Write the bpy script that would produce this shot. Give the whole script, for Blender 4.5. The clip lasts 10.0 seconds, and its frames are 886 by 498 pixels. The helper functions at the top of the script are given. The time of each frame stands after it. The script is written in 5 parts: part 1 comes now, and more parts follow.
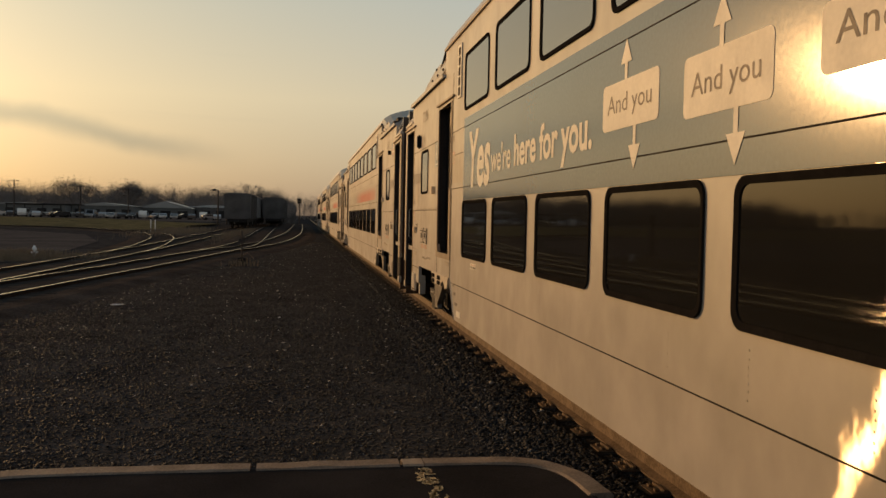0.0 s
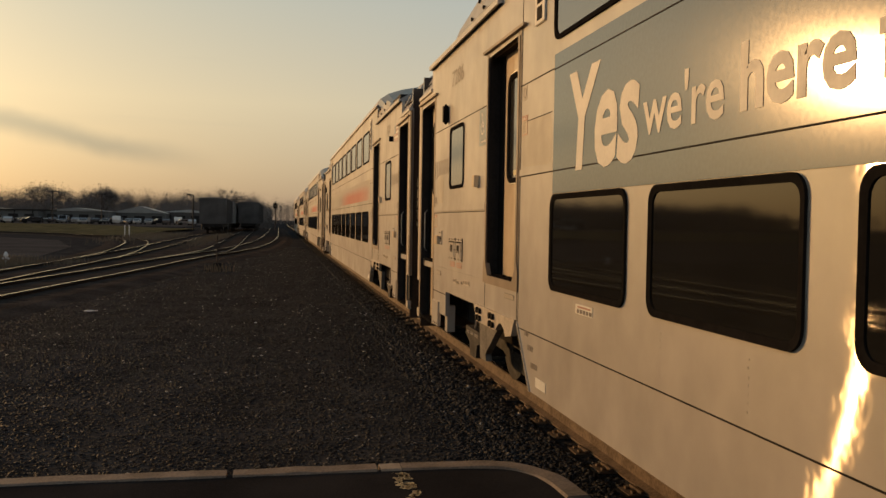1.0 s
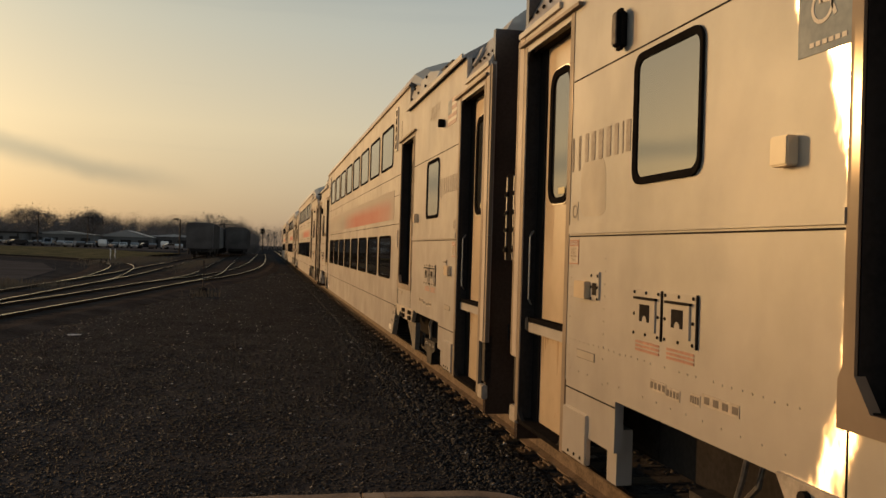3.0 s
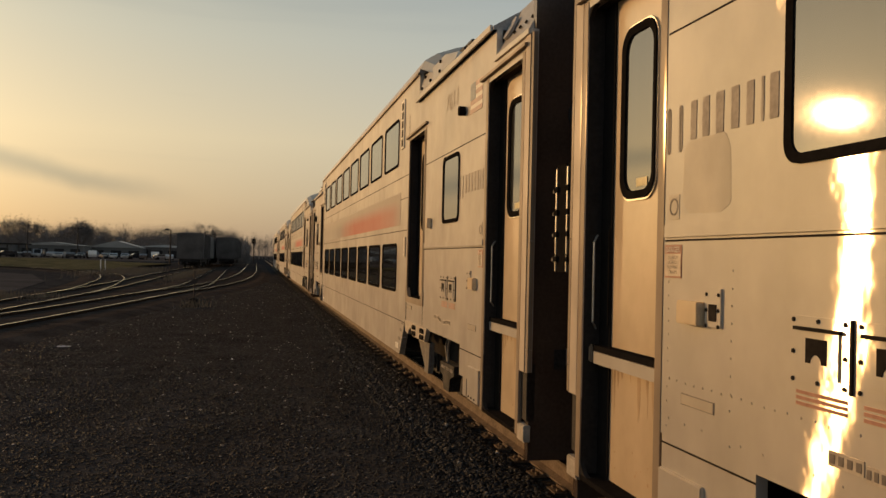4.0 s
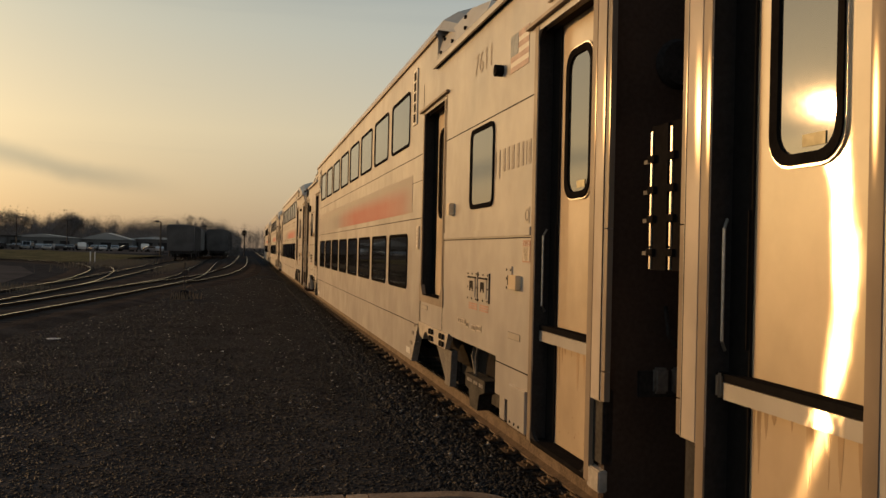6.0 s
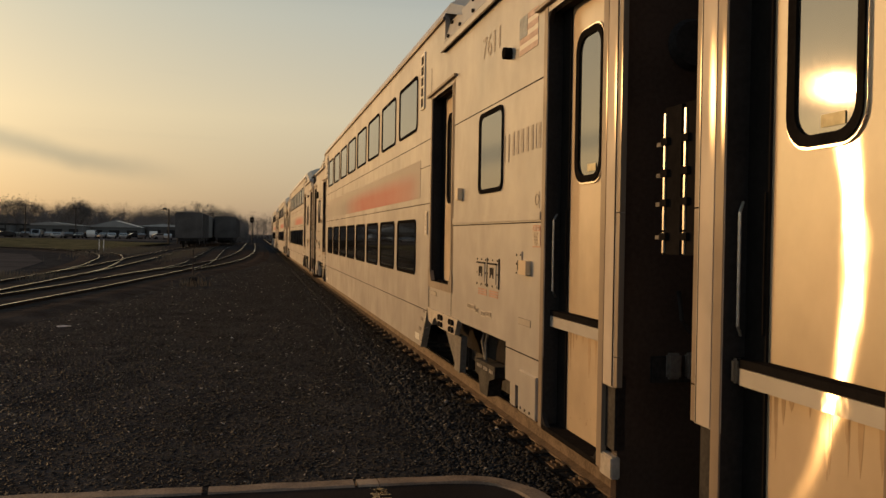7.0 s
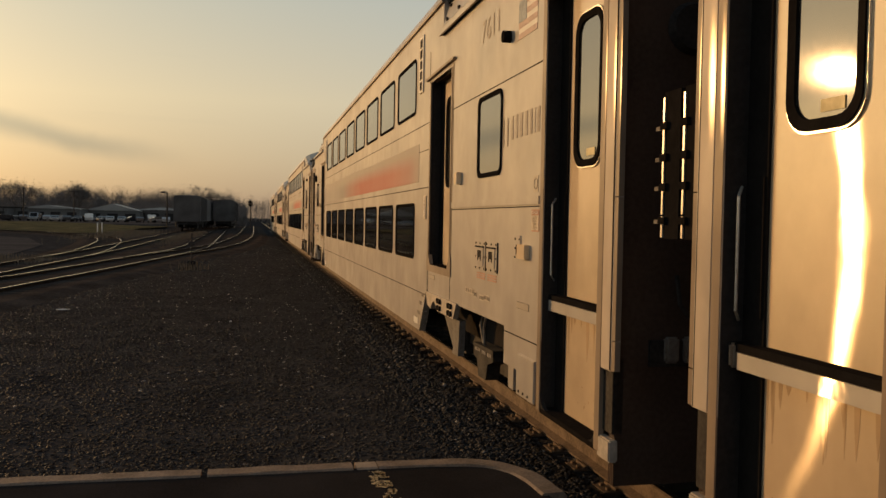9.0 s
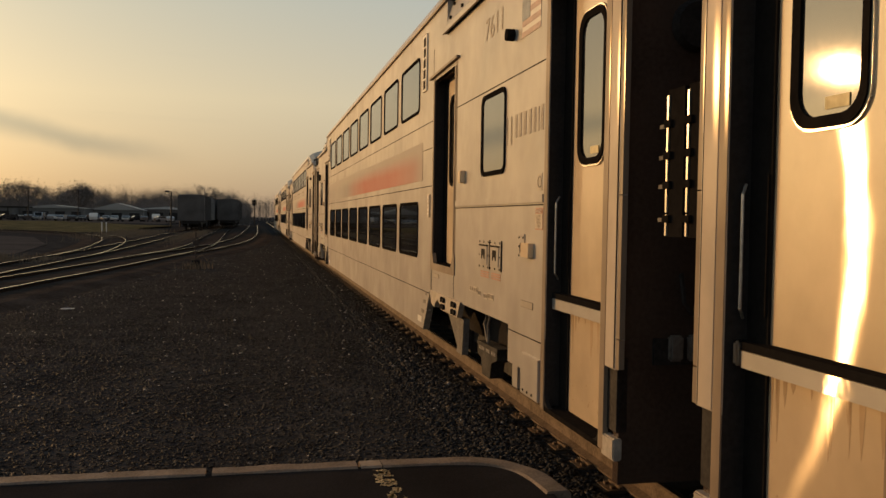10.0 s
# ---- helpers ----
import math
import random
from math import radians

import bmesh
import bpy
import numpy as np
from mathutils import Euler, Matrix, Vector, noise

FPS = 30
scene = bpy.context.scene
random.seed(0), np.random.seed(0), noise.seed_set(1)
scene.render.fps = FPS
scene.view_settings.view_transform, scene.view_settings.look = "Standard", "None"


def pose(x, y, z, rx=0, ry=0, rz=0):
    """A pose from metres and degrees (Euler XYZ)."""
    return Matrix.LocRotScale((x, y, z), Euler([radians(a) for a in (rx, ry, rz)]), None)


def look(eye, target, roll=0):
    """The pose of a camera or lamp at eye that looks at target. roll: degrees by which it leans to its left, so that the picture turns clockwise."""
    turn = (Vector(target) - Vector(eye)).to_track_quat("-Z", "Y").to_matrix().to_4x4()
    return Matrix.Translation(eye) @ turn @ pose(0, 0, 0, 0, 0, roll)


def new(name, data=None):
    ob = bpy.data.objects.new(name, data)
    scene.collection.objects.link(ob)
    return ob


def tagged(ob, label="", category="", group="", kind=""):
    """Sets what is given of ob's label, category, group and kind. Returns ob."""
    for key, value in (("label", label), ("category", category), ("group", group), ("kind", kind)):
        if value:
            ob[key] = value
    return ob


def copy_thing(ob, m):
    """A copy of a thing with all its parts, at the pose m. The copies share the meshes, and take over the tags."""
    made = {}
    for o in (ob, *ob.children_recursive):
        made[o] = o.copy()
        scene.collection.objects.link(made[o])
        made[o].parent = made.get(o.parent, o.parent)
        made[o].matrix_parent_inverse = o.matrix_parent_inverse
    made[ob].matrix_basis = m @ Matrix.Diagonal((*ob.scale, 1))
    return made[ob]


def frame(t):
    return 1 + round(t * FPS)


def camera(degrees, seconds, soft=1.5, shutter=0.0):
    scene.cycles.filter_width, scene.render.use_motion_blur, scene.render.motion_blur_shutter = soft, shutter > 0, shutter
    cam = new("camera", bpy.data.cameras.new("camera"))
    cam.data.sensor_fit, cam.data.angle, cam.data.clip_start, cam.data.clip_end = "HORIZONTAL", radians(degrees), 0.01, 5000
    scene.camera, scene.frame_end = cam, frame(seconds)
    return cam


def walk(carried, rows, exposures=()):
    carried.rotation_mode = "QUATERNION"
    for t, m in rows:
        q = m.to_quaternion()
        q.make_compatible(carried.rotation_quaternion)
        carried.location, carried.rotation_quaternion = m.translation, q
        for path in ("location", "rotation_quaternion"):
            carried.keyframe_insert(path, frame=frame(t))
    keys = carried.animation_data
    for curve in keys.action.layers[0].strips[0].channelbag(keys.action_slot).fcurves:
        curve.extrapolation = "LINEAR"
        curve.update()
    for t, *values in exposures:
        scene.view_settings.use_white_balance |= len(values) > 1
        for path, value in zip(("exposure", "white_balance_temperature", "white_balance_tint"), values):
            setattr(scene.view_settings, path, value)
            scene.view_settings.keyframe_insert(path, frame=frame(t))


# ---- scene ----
# Metres; z = 0 is the top of the rails, the train runs along y, the camera stands on a low platform.
cam = camera(54.37, 10.0)
PATH = [
    (0.0, pose(0, 0, 1.72, 87.93, -1.15, -9.20)),
    (0.5, pose(0, 0, 1.72, 88.34, -0.95, -9.93)),
    (1.0, pose(0, 0, 1.72, 88.23, -0.94, -10.74)),
    (1.5, pose(0, 0, 1.72, 88.76, -1.39, -11.51)),
    (2.0, pose(0, 0, 1.72, 89.21, -1.62, -12.25)),
    (2.5, pose(0, 0, 1.72, 89.67, -1.81, -12.37)),
    (3.0, pose(0, 0, 1.72, 90.10, -1.68, -11.57)),
    (4.5, pose(0, 0, 1.72, 90.77, -1.14, -12.42)),
    (5.0, pose(0, 0, 1.72, 90.76, -1.13, -12.51)),
    (5.5, pose(0, 0, 1.72, 90.46, -1.36, -12.81)),
    (7.0, pose(0, 0, 1.72, 89.20, -0.93, -12.23)),
    (7.5, pose(0, 0, 1.72, 88.15, -0.88, -11.95)),
    (8.0, pose(0, 0, 1.72, 87.71, -0.90, -12.07)),
    (8.5, pose(0, 0, 1.72, 87.83, -0.99, -12.33)),
    (9.0, pose(0, 0, 1.72, 88.14, -1.04, -12.32)),
    (9.5, pose(0, 0, 1.72, 88.13, -1.02, -12.06)),
    (10.0, pose(0, 0, 1.72, 88.04, -0.91, -12.07)),
]
walk(cam, PATH)
# how far the train still has to roll, in metres
ROLL = [(0.0, 12.390), (0.5, 10.174), (1.0, 8.145), (1.5, 6.486), (2.0, 5.114), (2.5, 3.913), (3.0, 2.950), (4.5, 1.005), (5.0, 0.538), (5.5, 0.216), (6.0, 0.055), (6.5, 0.0), (8.0, 0.0), (10.0, 0.0)]

# ---- world and sun ----
SUN_AZ, SUN_EL = radians(-36.8), radians(9.3)  # from +y towards -x
sun_dir = Vector((math.sin(SUN_AZ) * math.cos(SUN_EL), math.cos(SUN_AZ) * math.cos(SUN_EL), math.sin(SUN_EL)))
world = bpy.data.worlds.new("sky")
scene.world = world
world.use_nodes = True
wn, wl = world.node_tree.nodes, world.node_tree.links
sky = wn.new("ShaderNodeTexSky")
sky.sky_type, sky.sun_disc = "NISHITA", False
sky.sun_elevation, sky.sun_rotation = SUN_EL, SUN_AZ
sky.air_density, sky.dust_density, sky.ozone_density = 1.0, 2.5, 1.5
# thin evening haze over the clear sky: warm at the horizon, grey-blue higher up
coord = wn.new("ShaderNodeTexCoord")
split = wn.new("ShaderNodeSeparateXYZ")
wl.new(coord.outputs["Generated"], split.inputs[0])
ramp = wn.new("ShaderNodeValToRGB")
wl.new(split.outputs["Z"], ramp.inputs[0])
bands = ((0.0, (2.9, 2.1, 1.6)), (1.0, (0.55, 0.8, 1.0)), (0.06, (4.1, 3.2, 2.25)), (0.13, (5.2, 4.35, 3.0)), (0.24, (4.1, 4.05, 3.45)), (0.36, (2.5, 2.9, 3.0)), (0.55, (1.4, 1.75, 1.95)))
for k, (pos, col) in enumerate(bands):
    e = ramp.color_ramp.elements[k] if k < 2 else ramp.color_ramp.elements.new(pos)
    e.position, e.color = pos, (*(c / 6 for c in col), 1)
veil = wn.new("ShaderNodeMix")
veil.data_type = "RGBA"
veil.inputs["Factor"].default_value = 0.82
wl.new(sky.outputs[0], veil.inputs[6])
gain = wn.new("ShaderNodeVectorMath")
gain.operation = "SCALE"
gain.inputs["Scale"].default_value = 6.0
wl.new(ramp.outputs[0], gain.inputs[0])
wl.new(gain.outputs[0], veil.inputs[7])
# long thin streaks of cloud
stretch = wn.new("ShaderNodeMapping")
stretch.inputs["Scale"].default_value = (0.9, 0.9, 13)
stretch.inputs["Rotation"].default_value = (0.0, 0.05, 0.0)
wl.new(coord.outputs["Generated"], stretch.inputs[0])
streak = wn.new("ShaderNodeTexNoise")
streak.inputs["Scale"].default_value, streak.inputs["Detail"].default_value = 1.7, 5.0
wl.new(stretch.outputs[0], streak.inputs["Vector"])
sramp = wn.new("ShaderNodeValToRGB")
sramp.color_ramp.elements[0].position, sramp.color_ramp.elements[0].color = 0.28, (0.93, 0.94, 0.96, 1)
sramp.color_ramp.elements[1].position, sramp.color_ramp.elements[1].color = 0.44, (1, 1, 1, 1)
wl.new(streak.outputs[0], sramp.inputs[0])
cloud = wn.new("ShaderNodeMix")
cloud.data_type, cloud.blend_type = "RGBA", "MULTIPLY"
cloud.inputs["Factor"].default_value = 1.0
# warmer and brighter towards the sun, bluer away from it
toward = wn.new("ShaderNodeVectorMath")
toward.operation = "DOT_PRODUCT"
wl.new(coord.outputs["Generated"], toward.inputs[0])
toward.inputs[1].default_value = sun_dir
glow = wn.new("ShaderNodeValToRGB")
glow.color_ramp.elements[0].position, glow.color_ramp.elements[0].color = 0.25, (0.78, 0.86, 1.0, 1)
glow.color_ramp.elements[1].position, glow.color_ramp.elements[1].color = 0.97, (1.0, 0.94, 0.81, 1)
wl.new(toward.outputs["Value"], glow.inputs[0])
lift = wn.new("ShaderNodeVectorMath")
lift.operation = "SCALE"
lift.inputs["Scale"].default_value = 1.16
wl.new(glow.outputs[0], lift.inputs[0])
tint = wn.new("ShaderNodeVectorMath")
tint.operation = "MULTIPLY"
wl.new(veil.outputs[2], tint.inputs[0])
wl.new(lift.outputs[0], tint.inputs[1])
wl.new(tint.outputs[0], cloud.inputs[6])
wl.new(sramp.outputs[0], cloud.inputs[7])


def calc(op, a, b):
    n = wn.new("ShaderNodeMath")
    n.operation = op
    for k, v in enumerate((a, b)):
        if isinstance(v, (int, float)):
            n.inputs[k].default_value = v
        else:
            wl.new(v, n.inputs[k])
    return n.outputs[0]


def soft(v, lo, hi):
    n = wn.new("ShaderNodeMapRange")
    n.interpolation_type = "SMOOTHSTEP"
    n.inputs["From Min"].default_value, n.inputs["From Max"].default_value = lo, hi
    wl.new(v, n.inputs[0])
    return n.outputs[0]


# one long grey cloud low over the yard
rag = wn.new("ShaderNodeTexNoise")
rag.inputs["Scale"].default_value, rag.inputs["Detail"].default_value = 9.0, 4.0
wl.new(coord.outputs["Generated"], rag.inputs["Vector"])
height = calc("SUBTRACT", calc("ADD", split.outputs["Z"], calc("MULTIPLY", split.outputs["X"], 0.17)), 0.0465)
height = calc("ADD", height, calc("MULTIPLY", calc("SUBTRACT", rag.outputs[0], 0.5), 0.03))
body_mask = calc("MULTIPLY", soft(calc("ABSOLUTE", height, 0.0), 0.02, 0.0), soft(split.outputs["X"], -0.05, -0.2))
grey = wn.new("ShaderNodeMix")
grey.data_type, grey.blend_type = "RGBA", "MULTIPLY"
wl.new(calc("MULTIPLY", body_mask, 0.72), grey.inputs["Factor"])
wl.new(cloud.outputs[2], grey.inputs[6])
grey.inputs[7].default_value = (0.55, 0.63, 0.75, 1)
wl.new(grey.outputs[2], wn["Background"].inputs[0])
wn["Background"].inputs[1].default_value = 0.12
sun = new("sun", bpy.data.lights.new("sun", "SUN"))
sun.data.energy, sun.data.angle, sun.data.color = 2.5, radians(0.6), (1.0, 0.545, 0.21)
sun.matrix_basis = look((0, 0, 30), Vector((0, 0, 30)) - sun_dir)
scene.view_settings.exposure = 0.0


# ---- materials ----
def mat(name, color, rough=0.6, metal=0.0, vary=0.25, scale=6.0, bump=0.0, bump_scale=60.0, fine=40.0, stretch=(1, 1, 1), second=None, **kw):
    """A principled material with stains at two scales and a fine relief."""
    m = bpy.data.materials.new(name)
    m.use_nodes = True
    n, l = m.node_tree.nodes, m.node_tree.links
    b = n["Principled BSDF"]
    b.inputs["Metallic"].default_value = metal
    for k, v in kw.items():
        b.inputs[k.replace("_", " ")].default_value = v
    tc = n.new("ShaderNodeTexCoord")
    mp = n.new("ShaderNodeMapping")
    mp.inputs["Scale"].default_value = stretch
    l.new(tc.outputs["Object"], mp.inputs[0])
    n1, n2 = n.new("ShaderNodeTexNoise"), n.new("ShaderNodeTexNoise")
    for t, s in ((n1, scale), (n2, fine)):
        t.inputs["Scale"].default_value, t.inputs["Detail"].default_value = s, 4.0
        l.new(mp.outputs[0], t.inputs["Vector"])
    add = n.new("ShaderNodeMath")
    add.operation = "MULTIPLY_ADD"
    add.inputs[1].default_value = 0.45
    l.new(n2.outputs[0], add.inputs[0])
    half = n.new("ShaderNodeMath")
    half.operation = "MULTIPLY"
    half.inputs[1].default_value = 0.55
    l.new(n1.outputs[0], half.inputs[0])
    l.new(half.outputs[0], add.inputs[2])
    r = n.new("ShaderNodeValToRGB")
    lo = second or tuple(c * (1 - vary) for c in color)
    hi = tuple(min(1, c * (1 + vary * 0.5)) for c in color)
    r.color_ramp.elements[0].position, r.color_ramp.elements[0].color = 0.36, (*lo, 1)
    r.color_ramp.elements[1].position, r.color_ramp.elements[1].color = 0.62, (*hi, 1)
    l.new(add.outputs[0], r.inputs[0])
    l.new(r.outputs[0], b.inputs["Base Color"])
    rr = n.new("ShaderNodeMapRange")
    rr.inputs["From Min"].default_value, rr.inputs["From Max"].default_value = 0.3, 0.7
    rr.inputs["To Min"].default_value, rr.inputs["To Max"].default_value = max(0.02, rough * 1.15), rough * 0.85
    l.new(add.outputs[0], rr.inputs[0])
    l.new(rr.outputs[0], b.inputs["Roughness"])
    if bump:
        bt = n.new("ShaderNodeTexNoise")
        bt.inputs["Scale"].default_value, bt.inputs["Detail"].default_value = bump_scale, 3.0
        l.new(mp.outputs[0], bt.inputs["Vector"])
        bp = n.new("ShaderNodeBump")
        bp.inputs["Distance"].default_value, bp.inputs["Strength"].default_value = bump, 1.0
        l.new(bt.outputs[0], bp.inputs["Height"])
        l.new(bp.outputs[0], b.inputs["Normal"])
    return m


def brushed(name, color, gloss=0.4, rough=0.2, wave=0.004, wave_scale=1.3, vary=0.12, grain=0.86, ripple=0.05):
    """Sheet steel brushed along its length: a dull body and a gloss that runs up and down, on a slightly wavy sheet with drips of grime."""
    m = mat(name, color, 0.6, 0.0, vary=vary, scale=0.9, fine=5.0, stretch=(1, 0.8, 0.6), Specular_IOR_Level=0.2)
    n, l = m.node_tree.nodes, m.node_tree.links
    b = n["Principled BSDF"]
    tc = n.new("ShaderNodeTexCoord")
    h1, h2 = n.new("ShaderNodeTexNoise"), n.new("ShaderNodeTexNoise")
    h1.inputs["Scale"].default_value, h1.inputs["Detail"].default_value = wave_scale, 2.0
    h2.inputs["Scale"].default_value, h2.inputs["Detail"].default_value = wave_scale * 6, 2.0
    for h in (h1, h2):
        l.new(tc.outputs["Object"], h.inputs["Vector"])
    s = n.new("ShaderNodeMath")
    s.operation = "MULTIPLY_ADD"
    s.inputs[1].default_value = ripple
    l.new(h2.outputs[0], s.inputs[0])
    l.new(h1.outputs[0], s.inputs[2])
    bp = n.new("ShaderNodeBump")
    bp.inputs["Distance"].default_value, bp.inputs["Strength"].default_value = wave, 1.0
    l.new(s.outputs[0], bp.inputs["Height"])
    g = n.new("ShaderNodeBsdfAnisotropic")
    g.distribution = "BECKMANN"
    g.inputs["Color"].default_value = (0.9, 0.8, 0.65, 1)
    g.inputs["Roughness"].default_value, g.inputs["Anisotropy"].default_value = rough, grain
    along = n.new("ShaderNodeCombineXYZ")
    along.inputs[1].default_value = 1.0
    l.new(along.outputs[0], g.inputs["Tangent"])
    l.new(bp.outputs[0], g.inputs["Normal"])
    # scuffs dull the gloss in places
    sc = n.new("ShaderNodeTexNoise")
    sc.inputs["Scale"].default_value, sc.inputs["Detail"].default_value = 2.3, 6.0
    l.new(tc.outputs["Object"], sc.inputs["Vector"])
    mr = n.new("ShaderNodeMapRange")
    mr.inputs["From Min"].default_value, mr.inputs["From Max"].default_value = 0.3, 0.7
    mr.inputs["To Min"].default_value, mr.inputs["To Max"].default_value = gloss * 0.75, gloss * 1.2
    l.new(sc.outputs[0], mr.inputs[0])
    mix = n.new("ShaderNodeMixShader")
    l.new(mr.outputs[0], mix.inputs[0])
    l.new(b.outputs[0], mix.inputs[1])
    l.new(g.outputs[0], mix.inputs[2])
    l.new(mix.outputs[0], n["Material Output"].inputs[0])
    return m


STEEL = brushed("brushed stainless side", (0.495, 0.44, 0.37), 0.26, 0.17, wave=0.0045, vary=0.13, ripple=0.1)
LEAF = brushed("brushed stainless door", (0.72, 0.535, 0.33), 0.32, 0.145, wave=0.0022, vary=0.13)
POST = brushed("worn steel post", (0.5, 0.41, 0.31), 0.035, 0.18, wave=0.0004, vary=0.25, grain=0.0)
RESIDUE = brushed("glue residue on steel", (0.45, 0.385, 0.3), 0.17, vary=0.25)
DIRT = brushed("dirt on steel", (0.5, 0.34, 0.19), 0.16, 0.16, vary=0.4)
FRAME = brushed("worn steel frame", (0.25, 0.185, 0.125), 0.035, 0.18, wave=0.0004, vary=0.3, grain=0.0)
ROOF = mat("dirty roof sheet", (0.45, 0.43, 0.4), 0.5, 0.3, scale=1.5)
BRIGHT = mat("bright steel bar", (0.72, 0.66, 0.56), 0.25, 0.6, scale=12)
PLATE = mat("pale painted plate", (0.46, 0.4, 0.32), 0.5, 0.1, scale=8, Specular_IOR_Level=0.1)
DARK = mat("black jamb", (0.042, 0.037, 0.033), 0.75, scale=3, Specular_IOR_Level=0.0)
# black of the floor plates, also of the shadow strips on the door leaves
DULLBLACK = mat("dull black of floor plates and leaf shadow strips", (0.018, 0.016, 0.0145), 0.9, scale=6, Specular_IOR_Level=0.0)
UNDER = mat("grimy undercarriage", (0.034, 0.029, 0.025), 0.8, Specular_IOR_Level=0.2, scale=6, vary=0.5)
ARM = mat("grey cast bracket", (0.17, 0.15, 0.125), 0.65, scale=5, vary=0.35, Specular_IOR_Level=0.1)
SEAM = mat("seam shadow gap", (0.02, 0.016, 0.013), 0.9, Specular_IOR_Level=0.1)
RUBBER = mat("rubber gasket", (0.017, 0.015, 0.0135), 0.7, scale=10, Specular_IOR_Level=0.0)
GLASS = mat("tinted window glass", (0.014, 0.013, 0.011), 0.04, vary=0.2, scale=2, IOR=1.35)
DOORGLASS = mat("door window glass", (0.05, 0.048, 0.04), 0.035, vary=0.1, scale=2, IOR=2.4)
UPGLASS = mat("upper window glass", (0.05, 0.048, 0.04), 0.04, vary=0.15, scale=2, IOR=2.3)
BELLOW = mat("gangway rubber", (0.05, 0.041, 0.034), 0.55, scale=4, vary=0.4)
ENDPAINT = mat("dark end wall paint", (0.07, 0.048, 0.036), 0.22, scale=2, vary=0.3)
WRAP = mat("blue-grey vinyl wrap", (0.075, 0.12, 0.16), 0.13, vary=0.15, scale=0.8, second=(0.06, 0.1, 0.135), IOR=1.5)
VINYL = mat("off-white vinyl", (0.72, 0.68, 0.58), 0.45, vary=0.08, scale=6, Specular_IOR_Level=0.1)
GREYVINYL = mat("grey vinyl", (0.2, 0.17, 0.14), 0.5, vary=0.25, scale=9, Specular_IOR_Level=0.1)
FADED = mat("faded grey print", (0.33, 0.29, 0.24), 0.55, vary=0.15, scale=10, Specular_IOR_Level=0.1)
REDPRINT = mat("faded red print", (0.45, 0.24, 0.17), 0.55, vary=0.2, scale=9, Specular_IOR_Level=0.1)
PALERED = mat("washed-out red print", (0.55, 0.4, 0.33), 0.55, vary=0.2, scale=9, Specular_IOR_Level=0.1)
PALEBLUE = mat("washed-out blue print", (0.3, 0.35, 0.37), 0.55, vary=0.2, scale=9, Specular_IOR_Level=0.1)
SIGNBLUE = mat("sun-bleached blue sign", (0.25, 0.31, 0.33), 0.5, vary=0.15, scale=6, Specular_IOR_Level=0.1)
YELLOW = mat("faded yellow sticker", (0.36, 0.3, 0.1), 0.5, vary=0.2, scale=12)
BALLAST = mat("dark ballast bed", (0.058, 0.054, 0.051), 0.95, Specular_IOR_Level=0.0, vary=0.5, scale=1.2, fine=22, bump=0.05, bump_scale=13)
# paler and browner than the main ballast bed
YARDBED = mat("paler brown yard ballast", (0.078, 0.062, 0.05), 0.95, Specular_IOR_Level=0.0, vary=0.5, scale=0.9, fine=18, bump=0.04, bump_scale=11)
ASPHALT = mat("worn asphalt", (0.036, 0.032, 0.03), 0.85, Specular_IOR_Level=0.0, vary=0.35, scale=1.5, fine=90, bump=0.004, bump_scale=120)
CONCRETE = mat("kerb concrete", (0.27, 0.205, 0.15), 0.85, vary=0.35, scale=5, fine=60, bump=0.004, bump_scale=70, Specular_IOR_Level=0.1)
PATCH = mat("pale concrete patch", (0.38, 0.3, 0.22), 0.85, vary=0.25, scale=9, bump=0.003, bump_scale=70, Specular_IOR_Level=0.1)
PAINT = mat("worn yellow paint", (0.6, 0.46, 0.24), 0.8, vary=0.4, scale=14, bump=0.003, bump_scale=60)
RUST = mat("rusty rail side", (0.165, 0.115, 0.075), 0.7, 0.1, vary=0.35, scale=5, bump=0.002, bump_scale=50, Specular_IOR_Level=0.1)
YARDRUST = mat("dark yard rail side", (0.05, 0.04, 0.032), 0.9, vary=0.3, scale=5, Specular_IOR_Level=0.0)
SHINY = mat("polished rail head", (0.88, 0.86, 0.82), 0.16, 1.0, scale=9)
TIE = mat("weathered timber tie", (0.075, 0.06, 0.044), 0.85, vary=0.4, scale=7, stretch=(0.6, 6, 6), bump=0.006, bump_scale=20, Specular_IOR_Level=0.1)
YARDTIE = mat("old dark tie", (0.055, 0.046, 0.038), 0.95, vary=0.3, scale=4, Specular_IOR_Level=0.0)
GRASS = mat("dry winter grass", (0.155, 0.125, 0.066), 0.95, Specular_IOR_Level=0.0, vary=0.45, scale=0.5, fine=5, second=(0.065, 0.066, 0.034), bump=0.15, bump_scale=4)
STRAW = mat("dry straw weeds", (0.24, 0.17, 0.1), 0.9, vary=0.4, scale=3)
LOT = mat("old dark tarmac lot", (0.095, 0.083, 0.075), 0.9, Specular_IOR_Level=0.0, vary=0.3, scale=0.3, fine=3)
BARK = mat("grey brown bark", (0.13, 0.105, 0.085), 0.95, vary=0.3, scale=2)
TWIG = mat("bare twigs and dry leaves", (0.19, 0.163, 0.14), 0.95, vary=0.4, scale=0.4)
BOXCAR = mat("grimy freight car paint", (0.105, 0.089, 0.076), 0.8, vary=0.4, scale=0.7)
HOPPER = mat("grey freight car paint", (0.25, 0.225, 0.2), 0.75, vary=0.3, scale=0.7)
WALLP = mat("pale metal cladding", (0.13, 0.12, 0.105), 0.8, vary=0.15, scale=0.2)
TINROOF = mat("pale tin roof", (0.3, 0.28, 0.25), 0.45, 0.3, vary=0.15, scale=0.2)
